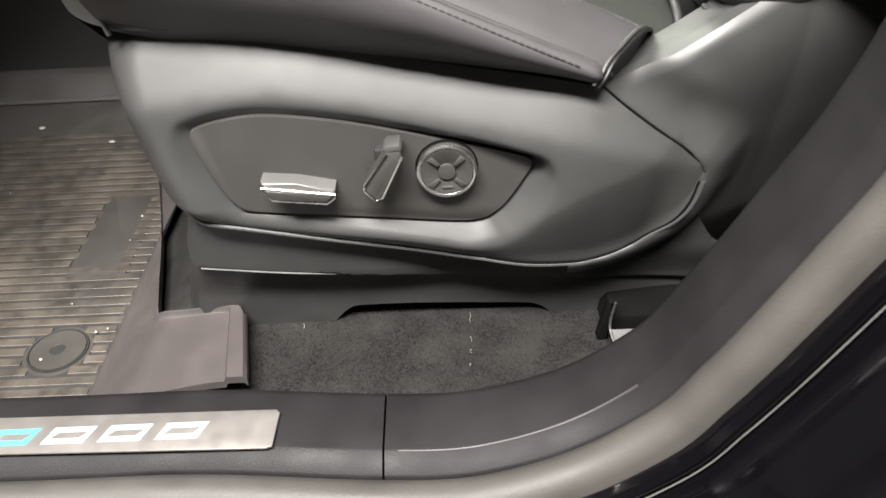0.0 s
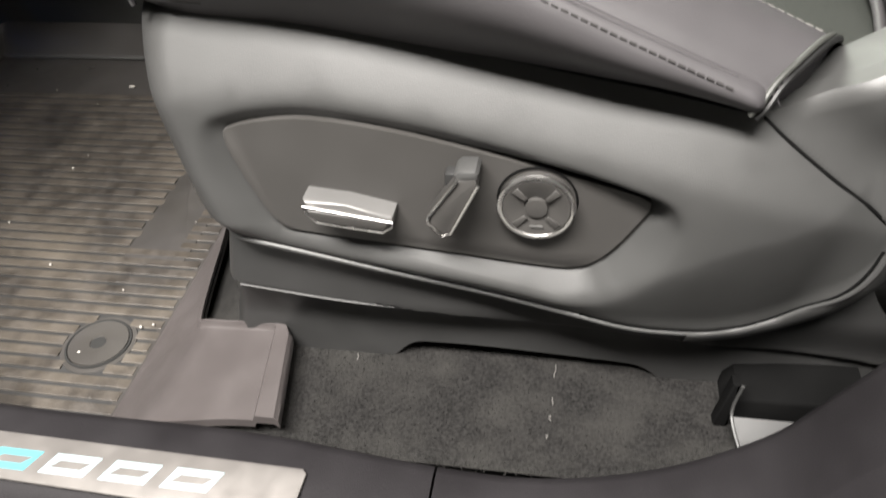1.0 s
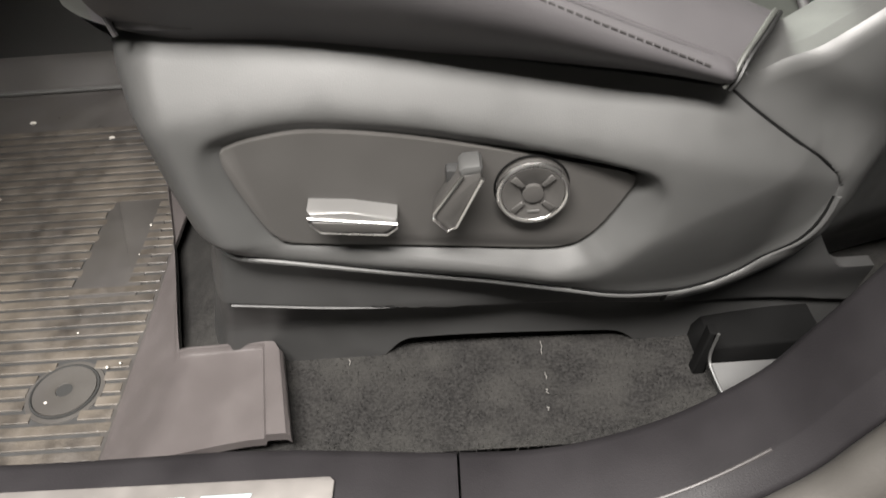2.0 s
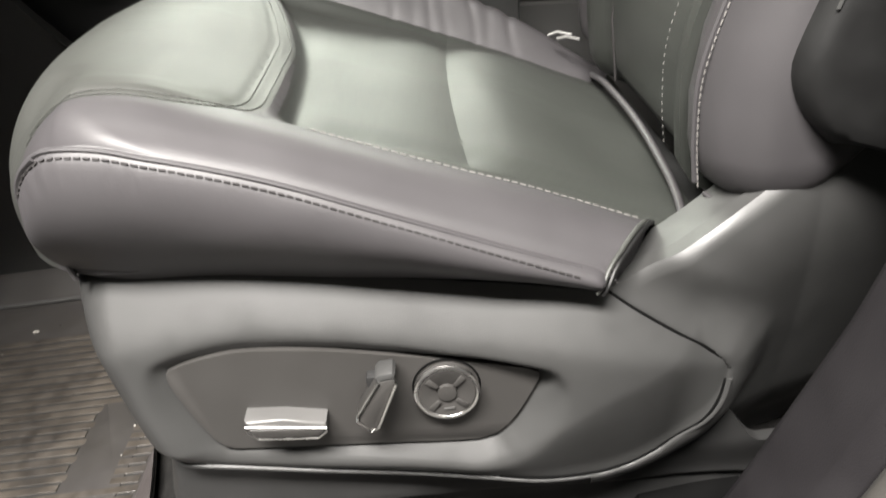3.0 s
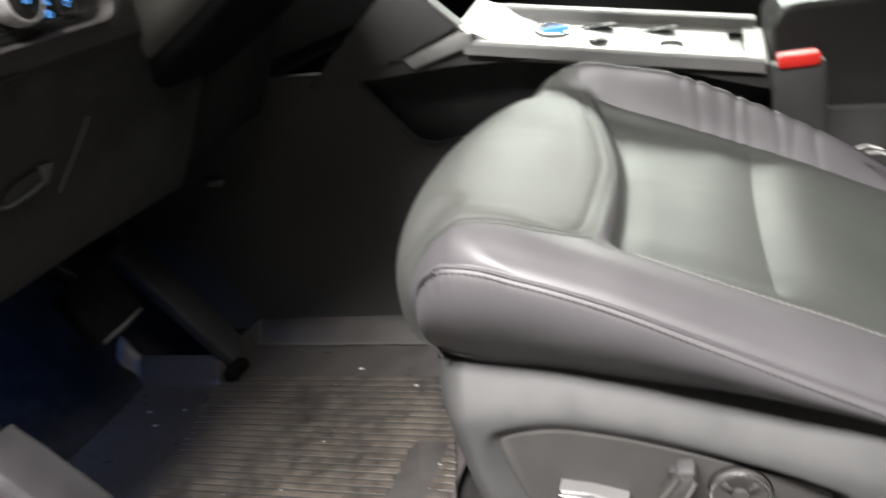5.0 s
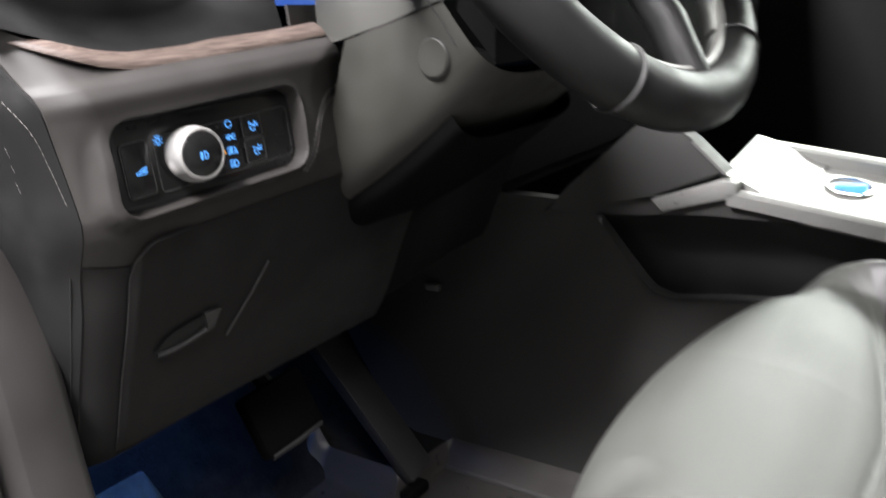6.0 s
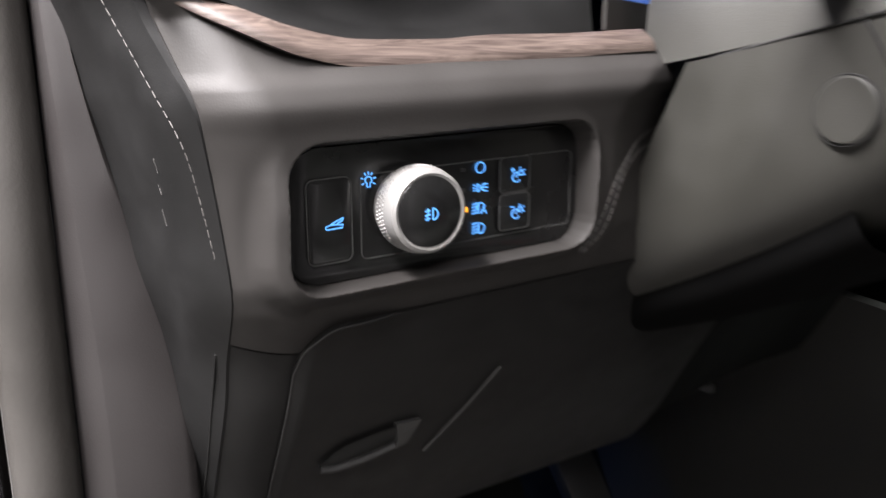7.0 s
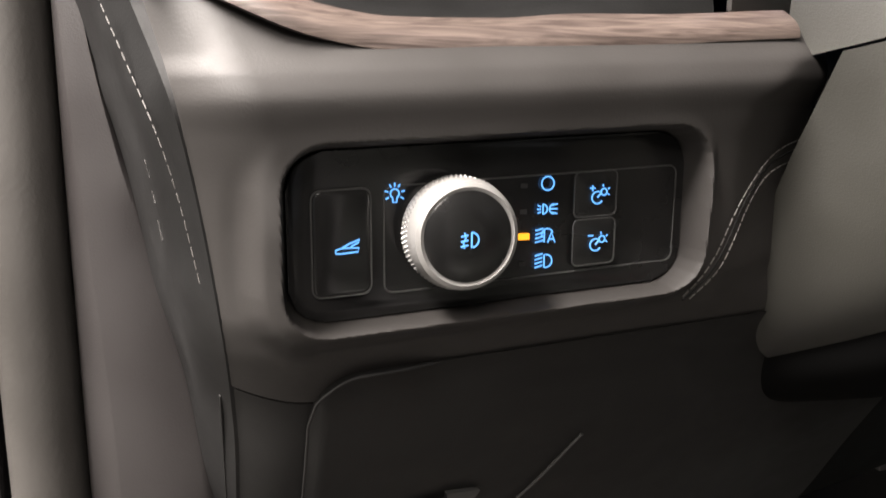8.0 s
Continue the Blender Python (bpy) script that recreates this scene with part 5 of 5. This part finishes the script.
    light_panel(dash)
    end_cap(dash)


def end_cap(dash):
    """Side of the dashboard at the door, with a stitched edge."""
    def end_point(back, z):
        edge = DASH_EDGE(z)
        return (fascia_x(edge, z) - back + 0.001, edge - 0.007 * math.sin(min(1, back / 0.03) * math.pi / 2) - 0.20 * back, z)
    part("end_panel", sheet(40, 60, lambda u, v: end_point(0.20 * u, 0.36 + 0.42 * v), (0, 0.006, 0)), M_KNEE, dash, "black end panel of the dashboard")
    seam = smooth_line([end_point(b, z) for b, z in ((0.014, 0.775), (0.014, 0.715), (0.012, 0.675), (0.008, 0.65), (0.005, 0.63), (0.003, 0.605))], 8)
    part("end_stitching", stitches([(p.x + 0.0018, p.y - 0.0022, p.z) for p in seam], 0.0044, 0.0030, 0.00021), M_THREAD, dash, "pale stitching on the end panel")
    part("end_seam", tube([end_point(0.006, z) for z in (0.553, 0.48, 0.40)], 0.0006, 6), M_SHADE, dash)
    # pale scuffs on the end panel
    for b, z, l in ((0.030, 0.639, 0.006), (0.031, 0.629, 0.004), (0.033, 0.617, 0.007)):
        part("scuff", tube([Vector(end_point(b, z - l / 2)) + Vector((0, -0.0002, 0)), Vector(end_point(b + 0.001, z + l / 2)) + Vector((0, -0.0002, 0))], 0.00026, 5), M_WORN, dash)


def light_panel(dash):
    pl = part("light_switch_panel", prism(BEZEL, 0.004, "x", -0.2150, 0.0006), M_GLOSS, dash, "gloss black light switch panel")
    def plate(y0, z0, y1, z1, x, h, mat, name, label="", r=0.003):
        out = [(a, b + tilt_z(a)) for a, b in rounded(y0, z0, y1, z1, r, 3)]
        return part(name, prism(out, h, "x", x, min(0.0008, h * 0.4)), mat, pl, label)
    def frame_line(y0, z0, y1, z1, x, name, r=0.003):
        out = [(x, a, b + tilt_z(a)) for a, b in rounded(y0, z0, y1, z1, r, 4)]
        return part(name, tube(out, 0.00032, 5, closed=True), M_TRIM, pl)
    base = -0.2112
    plate(-0.0432, 0.6025, -0.0245, 0.6365, base, 0.0022, M_GLOSS, "tailgate_button", "tall black tailgate button")
    frame_line(-0.0435, 0.6022, -0.0242, 0.6368, base + 0.0018, "button_edge")
    frame_line(-0.0195, 0.601, 0.0915, 0.6365, base + 0.0004, "panel_edge")
    for z0, z1 in ((0.6205, 0.6365), (0.6030, 0.6195)):
        plate(0.0495, z0, 0.0660, z1, base, 0.0016, M_GLOSS, "dimmer_button", r=0.002)
        frame_line(0.0493, z0, 0.0662, z1, base + 0.0014, "button_edge", 0.002)
    # rotary light switch
    c = (-0.211, 0.003, 0.6200)
    knob = part("light_knob", turned(c, [(0.0165, 0.0), (0.0165, 0.004), (0.0181, 0.005), (0.0183, 0.013), (0.0172, 0.0180), (0.0158, 0.0190), (0.0146, 0.0184)], "x", 64), M_SILVER, pl, "silver knurled rotary light knob")
    part("knob_face", turned(c, [(0.0147, 0.010), (0.0147, 0.0186), (0.0142, 0.0190), (0.002, 0.0190)], "x", 48), M_GLOSS, knob, "flat black knob face")
    bm = bmesh.new()
    for k in range(72):
        w = 2 * math.pi * k / 72
        for d in (0.0065, 0.0090, 0.0115):
            w2 = w + (0.5 if d == 0.0090 else 0) * 2 * math.pi / 72
            p = Vector(c) + Vector((d, 0.0182 * math.cos(w2), 0.0182 * math.sin(w2)))
            bmesh.ops.create_cone(bm, cap_ends=True, segments=4, radius1=0.0008, radius2=0.0002, depth=0.0008, matrix=Matrix.Translation(p) @ Vector((0, math.cos(w2), math.sin(w2))).to_track_quat("Z", "Y").to_matrix().to_4x4())
    part("knurling", bm, M_SILVER, knob, smooth=False)
    symbols(pl, c)


def symbols(pl, knob):
    x = -0.2102
    w = 0.00028

    def strokes(name, lines, cx, cz, s, x=x, mat=M_BLUE):
        bm = bmesh.new()
        for line in lines:
            tube([(x, cx + a * s, cz + tilt_z(cx) + b * s) for a, b in line], w, 5, bm=bm)
        return part(name, bm, mat, pl)

    def arc(a, b, r, d0, d1, n=10):
        return [(a + r * math.cos(radians(d0 + (d1 - d0) * k / n)), b + r * math.sin(radians(d0 + (d1 - d0) * k / n))) for k in range(n + 1)]
    s = 0.001
    strokes("off_symbol", [arc(0, 0, 2.4, 0, 360, 16)], 0.0390, 0.6335, s)
    strokes("parking_light_symbol", [arc(-1.6, 0, 1.7, -90, 90) + [(-1.6, 1.7)], [(-1.6, -1.7), (-1.6, 1.7)], [(-3.6, 1.4), (-2.4, 0.9)], [(-3.8, 0), (-2.4, 0)], [(-3.6, -1.4), (-2.4, -0.9)],
                                     arc(2.6, 0, 1.7, 90, 270), [(1.4, 1.2), (4.0, 1.7)], [(1.2, 0), (4.0, 0)], [(1.4, -1.2), (4.0, -1.7)]], 0.0390, 0.6245, s)
    lamp = [arc(0.4, 0, 2.3, -90, 90) + [(-0.4, 2.3), (-0.4, -2.3), (0.4, -2.3)]]
    rays = [[(-4, b + 0.0), (-1.1, b + 0.7)] for b in (-2.2, -0.8, 0.6, 2.0)]
    strokes("auto_light_symbol", rays + [arc(0.6, 0.4, 2.2, 20, 200), [(-0.6, 2.0), (-0.6, -2.2)], [(0.8, -2.4), (2.2, 1.2), (3.6, -2.4)], [(1.4, -1.2), (3.0, -1.2)]], 0.0388, 0.6150, s)
    strokes("headlamp_symbol", rays + lamp, 0.0388, 0.6060, s)
    strokes("bulb_symbol", [arc(0, 0.6, 1.5, -60, 240)] + [[(-0.7, -0.8), (-0.7, -2.2), (0.7, -2.2), (0.7, -0.8)]] + [[(2.3 * math.cos(t), 0.6 + 2.3 * math.sin(t)), (3.5 * math.cos(t), 0.6 + 3.5 * math.sin(t))] for t in [radians(d) for d in (-30, 15, 60, 90, 120, 165, 210)]], -0.0160, 0.6335, s)
    strokes("tailgate_symbol", [[(-4, -1.6), (-2.6, -1.8), (3.2, -1.4), (3.6, -0.2), (1.0, 0.0), (-1.8, 0.0), (-4.0, -0.6), (-4, -1.6)], [(-1.8, 0.2), (0.6, 1.4), (3.8, 2.6), (3.4, 1.6), (1.0, 0.4)]], -0.0320, 0.6180, s, x=-0.2086)
    fog = [[(0.4, 2.4)] + arc(0.4, 0, 2.4, 90, -90) + [(0.4, -2.4), (0.4, 2.4)]] + [[(-0.8, b), (-3.2, b - 0.4)] for b in (1.6, 0, -1.6)] + [[(-2.0, 2.4), (-1.6, 0.8), (-2.4, -0.8), (-2.0, -2.6)]]
    strokes("fog_symbol", fog, knob[1] + 0.0005, knob[2], s, x=-0.1918)
    dial = [arc(-0.6, -0.8, 2.2, 60, 330), [(-0.6, -0.8), (0.6, 0.6)], arc(2.0, 1.2, 1.2, 0, 360, 10), [(3.6, 2.2), (4.2, 2.6)], [(3.6, 0.4), (4.2, 0.2)], [(1.6, 3.0), (1.5, 3.8)]]
    strokes("dimmer_up_symbol", dial + [[(-3.6, 2.6), (-1.6, 2.6)], [(-2.6, 3.6), (-2.6, 1.6)]], 0.0585, 0.6280, s, x=-0.2088)
    strokes("dimmer_down_symbol", dial + [[(-3.6, 2.6), (-1.6, 2.6)]], 0.0585, 0.6110, s, x=-0.2088)
    part("selected_bar", block(-0.2112, 0.0285, 0.6147, -0.2098, 0.0323, 0.6168, 0), M_AMBER, pl, "glowing amber bar", smooth=False)
    for z in (0.6335, 0.6245, 0.6060):
        part("position_bar", block(-0.2112, 0.0290, z - 0.0009, -0.2106, 0.0315, z + 0.0007, 0), M_TRIM_DARK, pl, smooth=False)


# ---- pillar trim, column, wheel, pedals, console ----
def column():
    col = thing("steering_column", (-0.10, 0.25, 0.65), "grey plastic steering column shroud", "steering column")

    def shell_point(u, v, rear, front, half, power, square=0.38):
        """U-shaped shell between a rear and a front edge line: each ((x, z) at the open side, (x, z) at the keel)."""
        w = math.pi * v
        c, k = math.cos(w), abs(math.sin(w)) ** power
        a = [rear[0][i] + (rear[1][i] - rear[0][i]) * k for i in (0, 1)]
        b = [front[0][i] + (front[1][i] - front[0][i]) * k for i in (0, 1)]
        sag = -0.006 * math.sin(math.pi * u) * k if rear[1][1] < rear[0][1] else 0
        a[0] -= 0.008 * math.sin(math.pi * k) if rear[1][1] < rear[0][1] else 0
        half *= 1 + 0.11 * (1 - u) ** 3
        if rear[1][1] > rear[0][1]:
            half *= 1 - 0.14 * k
        return (a[0] + (b[0] - a[0]) * u, 0.250 - half * math.copysign(abs(c) ** square, c), a[1] + (b[1] - a[1]) * u + sag)
    part("lower_shroud", sheet(24, 72, lambda u, v: shell_point(u, v, ((-0.186, 0.680), (-0.2360, 0.541)), ((-0.098, 0.697), (-0.062, 0.641)), 0.100, 0.42)), M_COLUMN, col, "warm grey lower column shroud")
    part("upper_shroud", sheet(24, 60, lambda u, v: shell_point(u, v, ((-0.215, 0.678), (-0.232, 0.790)), ((-0.098, 0.6975), (-0.075, 0.775)), 0.0985, 0.75, 0.85)), M_COLUMN, col, "grey upper column shroud")
    part("shroud_seam", tube([(-0.187, 0.1492, 0.6805), (-0.15, 0.1492, 0.688), (-0.098, 0.1492, 0.698)], 0.0007, 6), M_SHADE, col)
    # Near-black shell: the shade below the shroud is in its colour
    part("under_shroud", sheet(20, 60, lambda u, v: shell_point(u, v, ((-0.205, 0.640), (-0.264, 0.512)), ((-0.120, 0.640), (-0.105, 0.595)), 0.086, 0.42)), M_VOID, col, "near-black filler for the shade under the column")
    part("front_plate", prism([(-0.096, 0.690), (-0.066, 0.650), (-0.060, 0.70), (-0.075, 0.77)], 0.18, "y", 0.16, 0.003), M_VOID, col)
    part("access_seam", tube([(-0.1105, 0.1494, 0.6990), (-0.100, 0.1492, 0.684), (-0.090, 0.1492, 0.666)], 0.0006, 6), M_SHADE, col)
    cap = part("lock_cap", turned((0, 0, 0), [(0.0138, 0.002), (0.0138, -0.0012), (0.0130, -0.0020), (0.002, -0.0022)], "y", 40), M_COLUMN, col, "round lock cover")
    cap.matrix_basis = pose(-0.112, 0.1505, 0.660, 0, 0, 0)
    rim = [(-0.112 + 0.0143 * math.cos(w), 0.1500, 0.660 + 0.0143 * math.sin(w)) for w in [2 * math.pi * k / 40 for k in range(40)]]
    part("cap_gap", tube(rim, 0.0006, 6, closed=True), M_SHADE, col)
    part("stalk", tube([(-0.125, 0.16, 0.714), (-0.118, 0.09, 0.728), (-0.112, 0.04, 0.740)], 0.010, 12), M_GLOSS, col, "black indicator stalk")
    # Block added to fill the dark gap behind the column
    part("column_gap_shade", block(-0.36, 0.18, 0.535, -0.235, 0.42, 0.66, 0.02), M_VOID, col)


def wheel():
    wh = thing("steering_wheel", (-0.05, 0.24, 0.76), "black leather steering wheel with dark spokes", "steering wheel")
    c, r = Vector((-0.042, 0.250, 0.768)), 0.180
    m = Matrix.Translation(c) @ pose(0, 0, 0, 0, 62, 0)

    def at(deg, out=0.0, up=0.0):
        w = radians(deg)
        return m @ Vector(((r + out) * math.cos(w), (r + out) * math.sin(w), up))
    part("rim", tube([at(5 * k) for k in range(72)], 0.0205, 18, closed=True), M_KNEE, wh, "black leather wheel rim")
    for deg in (-34, 34):
        collar = [m @ (Vector((math.cos(radians(deg)), math.sin(radians(deg)), 0)) * (r + 0.0212 * math.cos(w)) + Vector((0, 0, 0.0212 * math.sin(w)))) for w in [2 * math.pi * k / 32 for k in range(32)]]
        part("rim_seam", tube(collar, 0.0013, 6, closed=True), M_TRIM, wh, "grey seam across the rim")
    part("rim_trim", tube([at(d, -0.0205, 0.006) for d in range(-80, 81, 4)], 0.0036, 8), M_SILVER, wh, "satin metal trim inside the rim")
    hub = part("hub", turned((0, 0, 0), [(0.075, -0.02), (0.075, 0.02), (0.06, 0.035), (0.01, 0.04)], "y", 40), M_SHADE, wh)
    hub.matrix_basis = m @ pose(0, 0, 0, 90, 0, 0)
    for w in (-90, 90, 0):
        d = Vector((math.cos(radians(w)), math.sin(radians(w)), 0))
        part("spoke", tube([m @ (d * 0.06), m @ (d * 0.12 + Vector((0, 0, 0.005))), m @ (d * (r - 0.012))], 0.014, 10), M_TRIM_DARK, wh)


def pedals():
    th = thing("brake_pedal", (-0.47, 0.23, 0.23), "black rubber brake pedal in the dark footwell", "pedal")
    pad = part("pad", block(-0.04, -0.05, -0.01, 0.04, 0.05, 0.01, 0.006), M_VOID, th)
    pad.matrix_basis = pose(-0.48, 0.225, 0.262, 0, 68, 8)
    edge = part("pad_edge", tube([(0.038, -0.044, 0.006), (0.040, 0.0, 0.007), (0.038, 0.044, 0.006)], 0.0035, 8), M_TRIM, th, "paler lower edge of the pedal pad")
    edge.matrix_basis = pad.matrix_basis.copy()
    part("arm", tube([(-0.49, 0.24, 0.26), (-0.62, 0.25, 0.34), (-0.66, 0.25, 0.50)], 0.012, 8), M_SHADE, th)
    th = thing("accelerator_pedal", (-0.5, 0.44, 0.05), "long black accelerator pedal hinged at the floor", "pedal")
    pad = part("pad", block(-0.012, -0.028, -0.13, 0.012, 0.028, 0.13, 0.006), M_SKIRT, th)
    pad.matrix_basis = pose(-0.55, 0.435, 0.155, 12, -25, 0)
    part("hinge", block(-0.497, 0.412, 0.018, -0.475, 0.460, 0.036, 0.005), M_VOID, th)
    part("arm", tube([(-0.60, 0.425, 0.27), (-0.68, 0.42, 0.42)], 0.010, 8), M_SHADE, th)
    th = thing("foot_rest", (-0.6, 0.05, 0.1), "black foot rest lit blue by the footwell lamp", "foot rest")
    pad = part("pad", block(-0.10, -0.06, -0.015, 0.10, 0.06, 0.015, 0.008), M_RUBBER_MAT, th)
    pad.matrix_basis = pose(-0.64, 0.09, 0.09, 0, 38, 0)


def console():
    con = thing("centre_console", (0.0, 0.72, 0.2), "dark centre console with a bright metal trim panel", "console")
    pocket = smooth_line([(-0.238, 0.598, 0.424), (-0.224, 0.598, 0.404), (-0.20, 0.598, 0.371), (-0.168, 0.598, 0.331), (-0.150, 0.598, 0.322), (-0.128, 0.598, 0.3185), (-0.045, 0.598, 0.326), (0.10, 0.598, 0.328), (0.30, 0.598, 0.318)], 6)
    side = [(-0.95, -0.02), (-0.95, 0.50), (-0.30, 0.445), (-0.155, 0.448), (-0.06, 0.455), (0.33, 0.375), (0.36, 0.345), (0.36, 0.335), (0.178, 0.396), (0.033, 0.424), (-0.09, 0.430), (-0.228, 0.426)]
    part("side_wall", prism(side + [(p.x, p.z) for p in pocket] + [(0.9, 0.27), (0.9, -0.02)], 0.02, "y", 0.60), M_CONSOLE, con, "dark console side with an open pocket")
    part("console_body", prism([(-0.30, 0.0), (-0.30, 0.40), (0.0, 0.41), (0.30, 0.33), (0.36, 0.28), (0.9, 0.26), (0.9, 0.0)], 0.18, "y", 0.66, 0.01), M_VOID, con)
    part("pocket_back", prism([(-0.26, 0.30), (-0.26, 0.44), (0.0, 0.445), (0.36, 0.36), (0.36, 0.29)], 0.004, "y", 0.645), M_TRIM_DARK, con, "black lining of the console pocket")
    # bright trim frame round a pale tray, sloping down to the rear
    def level(x, y):
        return 0.440 - 0.20 * x + 0.14 * (y - 0.60)

    def strip(y0, y1, x0, x1, lift):
        def f(u, v):
            x, y = x0 + (x1 - x0) * u, y0 + (y1 - y0) * v
            return (x, y, level(x, y) + lift + 0.003 * math.sin(math.pi * v))
        return sheet(24, 6, f, (0, 0, -0.014))
    frame_ob = part("trim_frame", strip(0.592, 0.612, -0.062, 0.325, 0.008), M_TRAY, con, "bright satin metal console trim")
    part("trim_bar", strip(0.760, 0.785, -0.06, 0.325, 0.010), M_TRAY, frame_ob)
    part("tray", strip(0.612, 0.760, -0.04, 0.285, -0.004), M_TRAY, con, "pale satin tray")
    part("tray_end", strip(0.612, 0.760, 0.284, 0.306, -0.010), M_GLOSS, con)
    part("tray_lip", strip(0.612, 0.760, 0.307, 0.331, 0.0), M_TRAY, con)
    part("armrest", prism([(0.336, 0.27), (0.336, 0.412), (0.350, 0.436), (0.368, 0.440), (0.80, 0.425), (0.80, 0.27)], 0.20, "y", 0.645, 0.010, 3), M_TRIM, con, "dark grey padded armrest box")
    for x, y, r in ((0.046, 0.700, 0.026), (0.212, 0.655, 0.019)):
        ring = [(x + r * math.cos(w), y + r * math.sin(w), level(x + r * math.cos(w), y + r * math.sin(w)) + 0.0005) for w in [2 * math.pi * k / 36 for k in range(36)]]
        part("cup_ring", tube(ring, 0.0022, 8, closed=True), M_CHROME, con, "bright chrome ring in the tray")
    wing = [(-0.155, 0.449), (-0.066, 0.476), (-0.050, 0.472), (-0.050, 0.455), (-0.142, 0.434)]
    part("trim_wing", prism(wing, 0.02, "y", 0.592, 0.003), M_TRAY, con, "bright satin metal side wing")
    part("trim_ramp", sheet(16, 6, lambda u, v: (-0.075 + 0.085 * u, 0.612 + 0.148 * v, level(-0.075 + 0.085 * u, 0.612 + 0.148 * v) + 0.022 * math.cos(math.pi * 0.5 * u) ** 2), (0, 0, -0.012)), M_TRAY, con, "bright satin ramp at the tray")
    for x0, x1, y in ((0.078, 0.134, 0.728), (0.164, 0.220, 0.728), (0.098, 0.128, 0.668)):
        part("tray_slot", prism(rounded(x0, y - 0.012, x1, y + 0.012, 0.011), 0.003, "z", level((x0 + x1) / 2, y) - 0.001, 0.001), M_GLOSS, con, "dark slot in the tray")
    stack = [(-0.315, 0.425), (-0.268, 0.468), (-0.152, 0.556), (-0.138, 0.556), (-0.099, 0.521), (-0.061, 0.483), (-0.151, 0.455), (-0.245, 0.434)]
    part("stack_panel", prism(stack, 0.03, "y", 0.594, 0.003), M_CONSOLE, con, "dark side of the centre stack")
    part("stack_edge", tube([(-0.099, 0.592, 0.521), (-0.062, 0.592, 0.482)], 0.0022, 8), M_SILVER, con)
    part("pocket_edge", tube([p for p in pocket if p.x > -0.185], 0.0022, 8), M_TRIM, con, "pale worn rim of the pocket")
    # Silver block added for a small glint in the dark footwell
    part("footwell_glint", block(-0.546, 0.588, 0.288, -0.520, 0.60, 0.300, 0.003), M_SILVER, con, "small silver block for a glint in the footwell")
    # Glowing bar added for the blue reflection at the cup ring
    part("ring_blue_glint", block(0.030, 0.690, 0.440, 0.065, 0.705, 0.449, 0.001), M_BLUE, con, "small blue glowing bar for the reflection in the tray")


def screen():
    th = thing("instrument_screen", (-0.27, 0.13, 0.75), "blue lit instrument screen behind the wheel", "screen")
    m = pose(-0.228, 0.115, 0.712, 0, 0, 20)

    def on_screen(name, y0, z0, y1, z1, x, mat, label=""):
        ob = part(name, block(x - 0.002, y0, z0, x, y1, z1, 0), mat, th, label, smooth=False)
        ob.data.transform(m)
    on_screen("display", 0.0, 0.0, 0.175, 0.09, 0.0, M_SCREEN, "dark blue lit display")
    on_screen("text_bar", 0.085, 0.008, 0.112, 0.013, 0.0006, M_PALE, "white lit bar")
    on_screen("text_bar", 0.122, 0.011, 0.136, 0.014, 0.0006, M_PALE)
    on_screen("warning_icon", 0.150, 0.007, 0.160, 0.017, 0.0006, M_RED_LIT, "red lit icon")
    on_screen("ledge", -0.002, -0.016, 0.185, -0.001, 0.010, M_DASH, "dark ledge under the display")


shell()
car_floor()
sills()
sill_plate()
drivers_seat()
passenger_seat()
dashboard()
column()
wheel()
pedals()
console()
screen()
floor_mat()
crumbs()
tuft_carpet()
lint()
